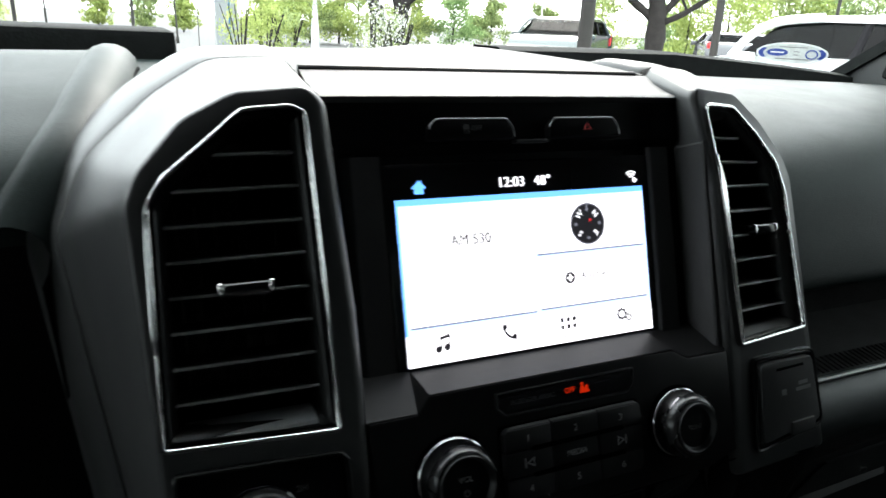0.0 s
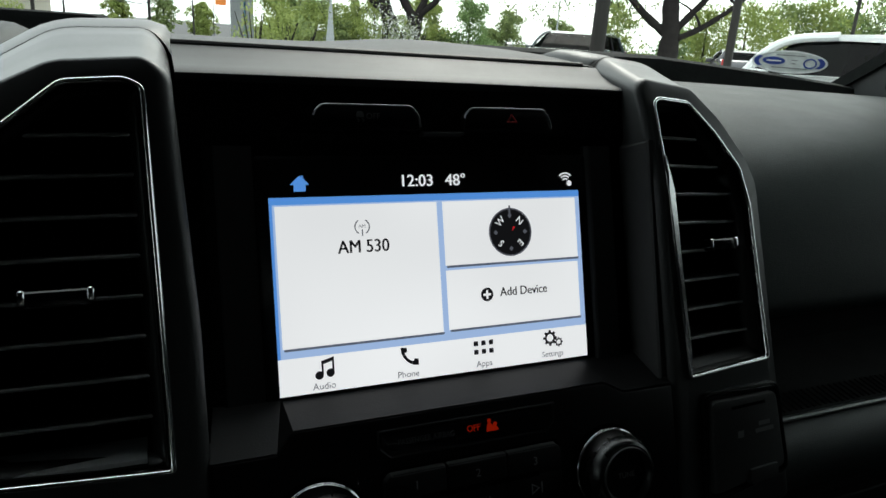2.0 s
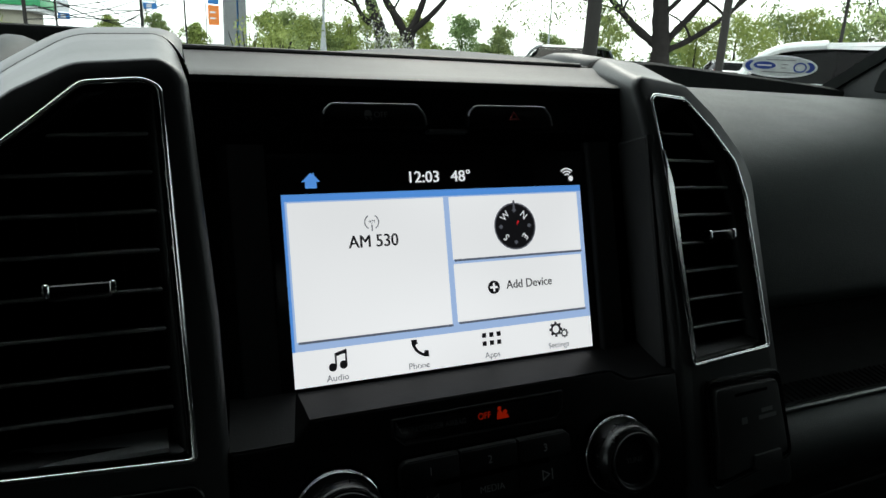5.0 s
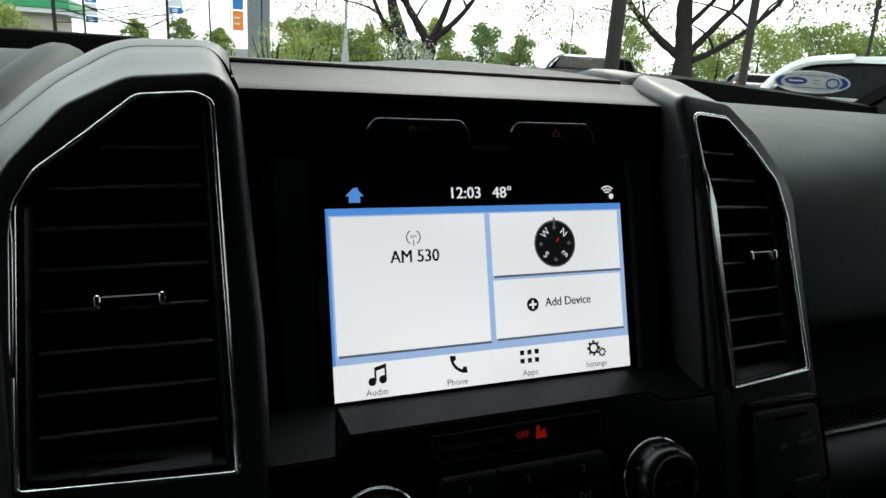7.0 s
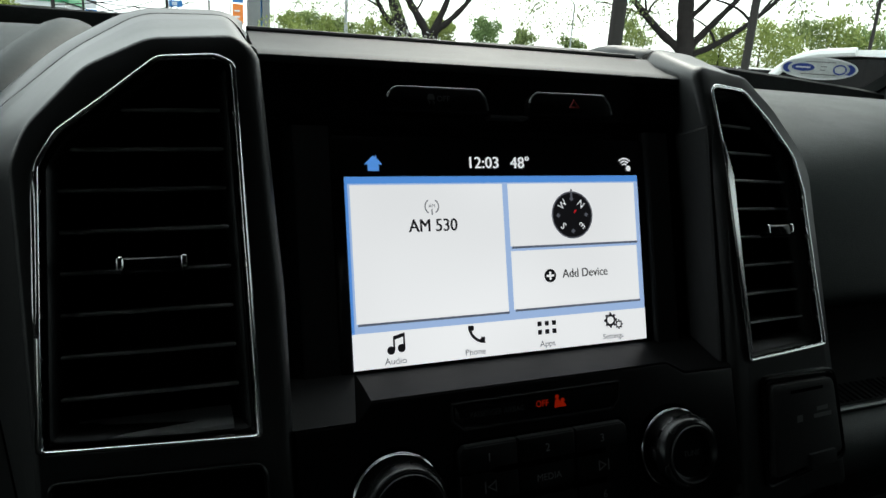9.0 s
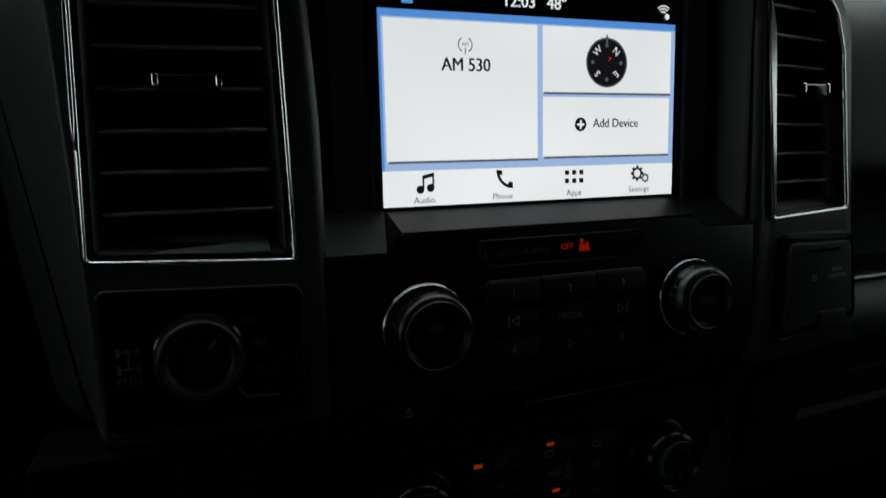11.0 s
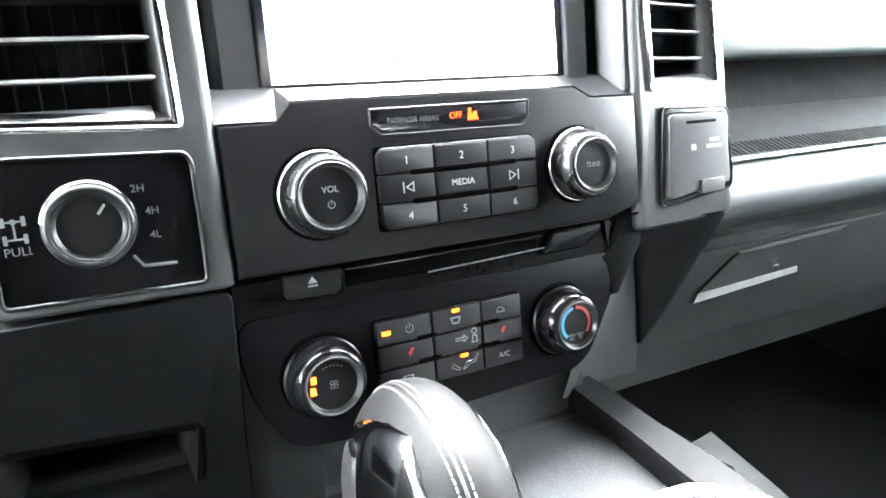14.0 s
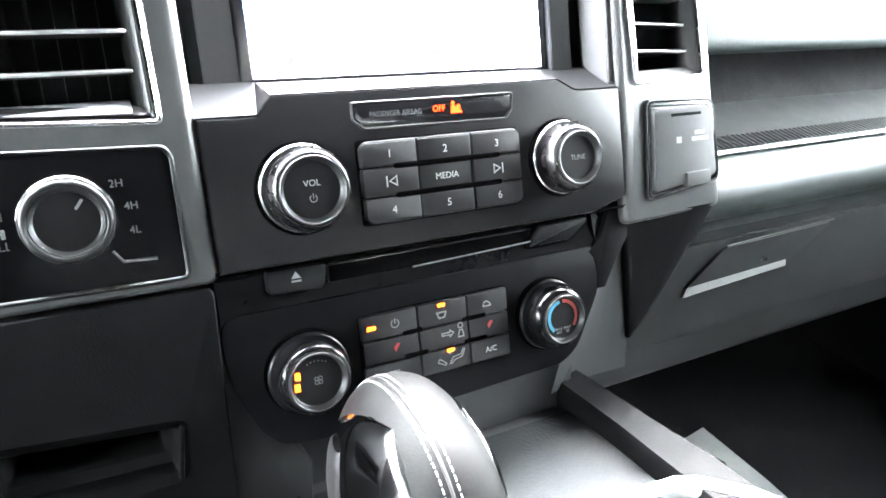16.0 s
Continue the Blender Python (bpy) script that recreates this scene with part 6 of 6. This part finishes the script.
shrub(19.8, 11.4, 0.4, 1.72, 25, LEAF_OLIVE, "shrub with many small white blossoms", 0.022, BLOSSOM)


def post(az, d, r, h, mat, name, label, category, square=False, lean=0.0):
    foot = spot(az, d)
    t = thing(name, foot, label, category)
    n = 4 if square else 14
    bm = rings(bmesh.new(), [[(foot.x + lean * z + rr * math.cos(2 * math.pi * i / n + 0.5), foot.y + rr * math.sin(2 * math.pi * i / n + 0.5), z) for i in range(n)] for rr, z in ((r * 1.6, 0), (r * 1.6, 0.3), (r, 0.35), (r * 0.92, h))], True, True)
    part("shaft", bm, mat, t, "", FLAT)
    return t


post(35.1, 9.0, 0.095, 7.5, POSTMAT, "street_lamp", "thick brown steel lamp post", "street lamp")
post(45.05, 9.2, 0.05, 7.0, POSTMAT, "street_lamp", "slim dark steel lamp post", "street lamp", lean=-0.012)
post(52.9, 8.2, 0.018, 6.0, POSTMAT, "flag_pole", "thin dark metal pole", "pole", lean=-0.015)
lamp = post(13.45, 26.0, 0.06, 9.0, GALV, "street_lamp", "pale grey lamp post with a flared foot", "street lamp")
f = spot(13.45, 26.0)
part("flared_foot", rings(bmesh.new(), [[(f.x + r * math.cos(a), f.y + r * math.sin(a), z) for a in np.linspace(0, 6.283, 12, endpoint=False)] for r, z in ((0.16, 0.0), (0.15, 1.2), (0.085, 1.9), (0.062, 2.3))], True, True), GALV, lamp, "", FLAT)
far = post(31.7, 40.0, 0.05, 4.6, GALV, "street_lamp", "far thin lamp post with a short arm", "street lamp")
f = spot(31.7, 40.0, 4.6)
part("arm", tube([f, f + Vector((-0.2, 0, 0.25)), f + Vector((-0.9, 0, 0.3))], 0.04), GALV, far, "", FLAT)
col = spot(6.6, 20.0)
sign = thing("sign_column", col, "tall pale grey square column with a dark slot", "column")
COLUMN = material("grey_painted_column", (0.17, 0.185, 0.185), 0.6, vary=0.12, scale=4)
part("column", block(bmesh.new(), col.x - 0.27, col.y - 0.2, 0, col.x + 0.05, col.y + 0.2, 9), COLUMN, sign, "", FLAT)
part("column", block(bmesh.new(), col.x + 0.1, col.y - 0.2, 0, col.x + 0.3, col.y + 0.2, 9), COLUMN, sign, "", FLAT)
part("slot", block(bmesh.new(), col.x + 0.05, col.y - 0.1, 0, col.x + 0.1, col.y + 0.2, 9), BLUEBAN, sign, "", FLAT)


def banner_pole(az, d, h, sheets, side, name_label, r=0.03):
    t = post(az, d, r, h, POSTMAT, "banner_pole", name_label, "banner pole")
    f = spot(az, d)
    for z0, z1, w, mat in sheets:
        bm = eased(block(bmesh.new(), f.x + min(0.05 * side, w * side), f.y - 0.01, z0, f.x + max(0.05 * side, w * side), f.y + 0.01, z1), 0.004, 1)
        b = part("banner", bm, mat, t, "hanging cloth banner", FLAT)
        if mat is not WHITEBAN:
            for j in range(2):
                zz = z0 + (z1 - z0) * (0.35 + 0.3 * j)
                part("print_bar", block(bmesh.new(), f.x + side * (w * 0.5) - 0.07, f.y - 0.016, zz - 0.02, f.x + side * (w * 0.5) + 0.07, f.y - 0.012, zz + 0.02), WHITEBAN, b, "", FLAT)
    return t


banner_pole(4.55, 19.5, 6.0, [(1.95, 2.45, 0.33, ORANGEBAN), (2.48, 3.3, 0.33, BLUEBAN)], 1, "thin pole with blue and orange banners", 0.012)
banner_pole(0.0, 22.0, 6.0, [(2.35, 2.52, 0.42, BLUEBAN), (2.54, 3.0, 0.42, WHITEBAN), (3.02, 3.3, 0.42, BLUEBAN)], 1, "dark pole with a blue and white banner", 0.045)
banner_pole(-5.6, 26.0, 6.0, [(2.0, 2.2, 0.4, BLUEBAN), (2.22, 2.6, 0.4, WHITEBAN), (2.62, 2.8, 0.4, BLUEBAN)], 1, "dark pole with a blue and white banner", 0.035)
post(-7.5, 24.0, 0.055, 7.0, POSTMAT, "utility_pole", "plain dark steel pole", "pole")
post(3.1, 40.0, 0.05, 8.0, POSTMAT, "utility_pole", "thin leaning dark pole", "pole", lean=-0.02)
wires = [((-7.4, 1.6), (1.5, 3.6)), ((-7.4, 0.9), (2.0, 2.6)), ((-5.6, 2.2), (-0.4, 0.9)), ((-6.5, 2.8), (-1.2, 0.8)), ((-7.0, 1.9), (-1.6, 1.2)), ((-1.4, 1.0), (4.0, 4.4)), ((-7.4, 3.0), (-0.2, 3.4)), ((-5.8, 1.2), (0.2, 2.9)), ((-4.2, 3.4), (-0.1, 1.0)), ((-1.2, 1.1), (2.6, 4.2)), ((-7.4, 2.4), (0.5, 2.0))]
for (a0, e0), (a1, e1) in wires:
    p, q = out(a0, 24, e0), out(a1, 24, e1)
    line = [p.lerp(q, i / 8) - Vector((0, 0, 0.12 * math.sin(math.pi * i / 8))) for i in range(9)]
    w = thing("overhead_wire", p, "thin black overhead wire slung between poles", "wire", "overhead wires")
    part("strand", tube(line, 0.015, n=5), BLACK, w, "", FLAT)
shop = spot(-13.0, 45.0)
build = thing("roadside_building", shop, "pale tan roadside building with a green fascia", "building")
part("wall", block(bmesh.new(), shop.x - 8, shop.y, 0, shop.x + 4.3, shop.y + 8, 2.65), TANWALL, build, "", FLAT)
part("fascia", eased(block(bmesh.new(), shop.x - 8.5, shop.y - 0.6, 2.9, shop.x + 5.2, shop.y + 8, 3.45), 0.03), GREENFAS, build, "green metal fascia", FLAT)
part("soffit", block(bmesh.new(), shop.x - 8.4, shop.y - 0.5, 2.65, shop.x + 5.0, shop.y + 8, 2.9), WHITEBAN, build, "", FLAT)

# ---- parked vehicles ----


def wheel(car, m, x, y, r=0.36):
    n = 28
    bm = rings(bmesh.new(), [[(x + rr * math.cos(2 * math.pi * i / n), yy, r + rr * math.sin(2 * math.pi * i / n)) for i in range(n)] for rr, yy in ((r * 0.62, y - 0.12), (r * 0.95, y - 0.12), (r, y - 0.08), (r, y + 0.08), (r * 0.95, y + 0.12), (r * 0.62, y + 0.12))], True, True)
    w = part("wheel", bm, TYRE, car, "", m)
    bm = rings(bmesh.new(), [[(x + rr * math.cos(2 * math.pi * i / n), y + yy, r + rr * math.sin(2 * math.pi * i / n)) for i in range(n)] for rr, yy in ((r * 0.6, -0.13), (r * 0.5, -0.10), (r * 0.1, -0.12))], True, True)
    part("rim", bm, GALV, w, "", m)


def parked(name, foot, heading, length, width, low, belt, roof, cabin, paint, label, pillars=()):
    """A vehicle: x runs forward. low: hood height, cabin: (rear foot, rear top, front top, front foot) along x."""
    car = thing(name, foot, label, "car", "parked vehicles")
    m = Matrix.Translation(foot) @ Matrix.Rotation(heading, 4, "Z")
    h = length / 2
    rf, rt, ft, ff = cabin
    prof = smooth_line([(-h, 0, 0.45), (-h - 0.02, 0, 0.75), (-h + 0.06, 0, belt), (rf, 0, belt + 0.02), (ff, 0, belt + 0.01), (h - 0.5, 0, low), (h - 0.08, 0, low - 0.18), (h, 0, 0.6), (h - 0.05, 0, 0.35), (-h + 0.1, 0, 0.35)], 4)
    k = width / 2
    loops = [[(x, s * k * f, z * g + (1 - g) * 0.75) for x, _, z in prof] for s, f, g in ((-1, 0.93, 0.9), (-1, 1.0, 1.0), (-1, 0.97, 1.01), (1, 0.97, 1.01), (1, 1.0, 1.0), (1, 0.93, 0.9))]
    part("body", rings(bmesh.new(), loops, True, True), paint, car, "", m, 50)
    # glasshouse with roof
    cab = [(rf, belt - 0.02), (rt, roof - 0.05), (rt + 0.3, roof), ((rt + ft) / 2, roof + 0.03), (ft - 0.35, roof), (ft, roof - 0.06), (ff, belt - 0.02)]
    part("glasshouse", rings(bmesh.new(), [[(x, s * (k - 0.06 - 0.16 * max(0, (z - belt) / (roof - belt)))  , z) for x, z in cab] for s in (-1, 1)], True, True), CARGLASS, car, "dark windows", m, 40)
    part("cabin_floor", block(bmesh.new(), rf + 0.1, -k + 0.12, belt - 0.3, ff - 0.1, k - 0.12, belt - 0.02), CABIN, car, "", m)
    for sx, top in ((rf + 0.5, 0.4), ((rf + ff) / 2 - 0.1, 0.3)):
        for sy in (-0.4, 0.4):
            part("seat", eased(block(bmesh.new(), sx - 0.1, sy - 0.25, belt - 0.1, sx + 0.12, sy + 0.25, belt + (roof - belt) * 0.75), 0.05), CABIN, car, "dark seat back", m)
    part("rear_cabin", block(bmesh.new(), rf + 0.45, -0.3, belt - 0.1, (rf + ff) / 2 - 0.2, 0.3, roof - 0.08), CABIN, car, "", m)
    roofp = [(rt - 0.04, roof - 0.09), (rt + 0.28, roof + 0.012), ((rt + ft) / 2, roof + 0.045), (ft - 0.35, roof + 0.012), (ft + 0.05, roof - 0.085), (ft - 0.3, roof - 0.04), (rt + 0.3, roof - 0.04)]
    part("roof", rings(bmesh.new(), [[(x, s * (k - 0.17), z) for x, z in roofp] for s in (-1, 1)], True, True), paint, car, "", m, 40)
    for s in (-1, 1):
        lean = s * 0.16
        for (x0, z0), (x1, z1), r in (((rf, belt), (rt, roof - 0.05), 0.07), *[((px, belt), (px - 0.05, roof - 0.05), 0.04) for px in pillars]):
            part("window_pillar", tube([(x0, s * (k - 0.055), z0), (x1, s * (k - 0.055) - lean, z1)], r), CABIN if r == 0.04 else paint, car, "", m)
        part("window_pillar", tube(smooth_line([(ff + 0.03, s * (k - 0.055), belt), ((ff + ft) / 2 + 0.06, s * (k - 0.11), (belt + roof) / 2 + 0.02), (ft + 0.02, s * (k - 0.16), roof - 0.05), (ft - 0.4, s * (k - 0.18), roof + 0.0)], 4), 0.045), paint, car, "", m)
        part("roof_rail", tube([(rt + 0.1, s * (k - 0.2), roof - 0.02), ((rt + ft) / 2, s * (k - 0.19), roof + 0.03), (ft - 0.2, s * (k - 0.2), roof - 0.02)], 0.03), paint, car, "", m)
        part("tail_lamp", eased(block(bmesh.new(), -h - 0.04, s * (k - 0.12) - 0.09, belt - 0.25, -h + 0.2, s * (k - 0.12) + 0.09, belt + 0.06), 0.02), REDLENS, car, "red tail lamp", m)
        part("mirror", eased(block(bmesh.new(), ff - 0.25, s * (k + 0.08) - 0.1, belt - 0.08, ff - 0.1, s * (k + 0.08) + 0.1, belt + 0.06), 0.03), paint, car, "", m)
        for wx in (-h + 0.85, h - 0.9):
            wheel(car, m, wx, s * (k - 0.1))
    return car


def heading_across(az):
    """Turned so that its side faces the eye and its front points to the left."""
    return math.atan2(math.sin(radians(az)), -math.cos(radians(az)))


c = out(56.4, 8.6)
parked("parked_car", Vector((c.x, c.y, 0)), math.atan2(math.sin(radians(68)), -math.cos(radians(68))), 4.9, 1.95, 1.1, 1.38, 1.8, (-2.3, -1.95, 0.85, 1.24), WHITECAR, "white estate car with dark windows parked side-on", (-0.85, 0.1))
c = spot(33.4, 20.0)
parked("parked_car", c, heading_across(33) + 1.3, 4.7, 1.95, 1.15, 1.45, 1.9, (-2.0, -1.7, 0.4, 1.1), DARKCAR, "dark green off-roader parked beyond the verge", (-0.6,))
c = spot(46.4, 23.0)
parked("parked_car", c, math.atan2(math.cos(radians(40)), math.sin(radians(40))), 4.8, 1.95, 1.2, 1.42, 1.72, (-1.0, -0.8, 0.9, 1.5), GREYCAR, "dark grey pickup seen from behind with red lamps", (0.2,))
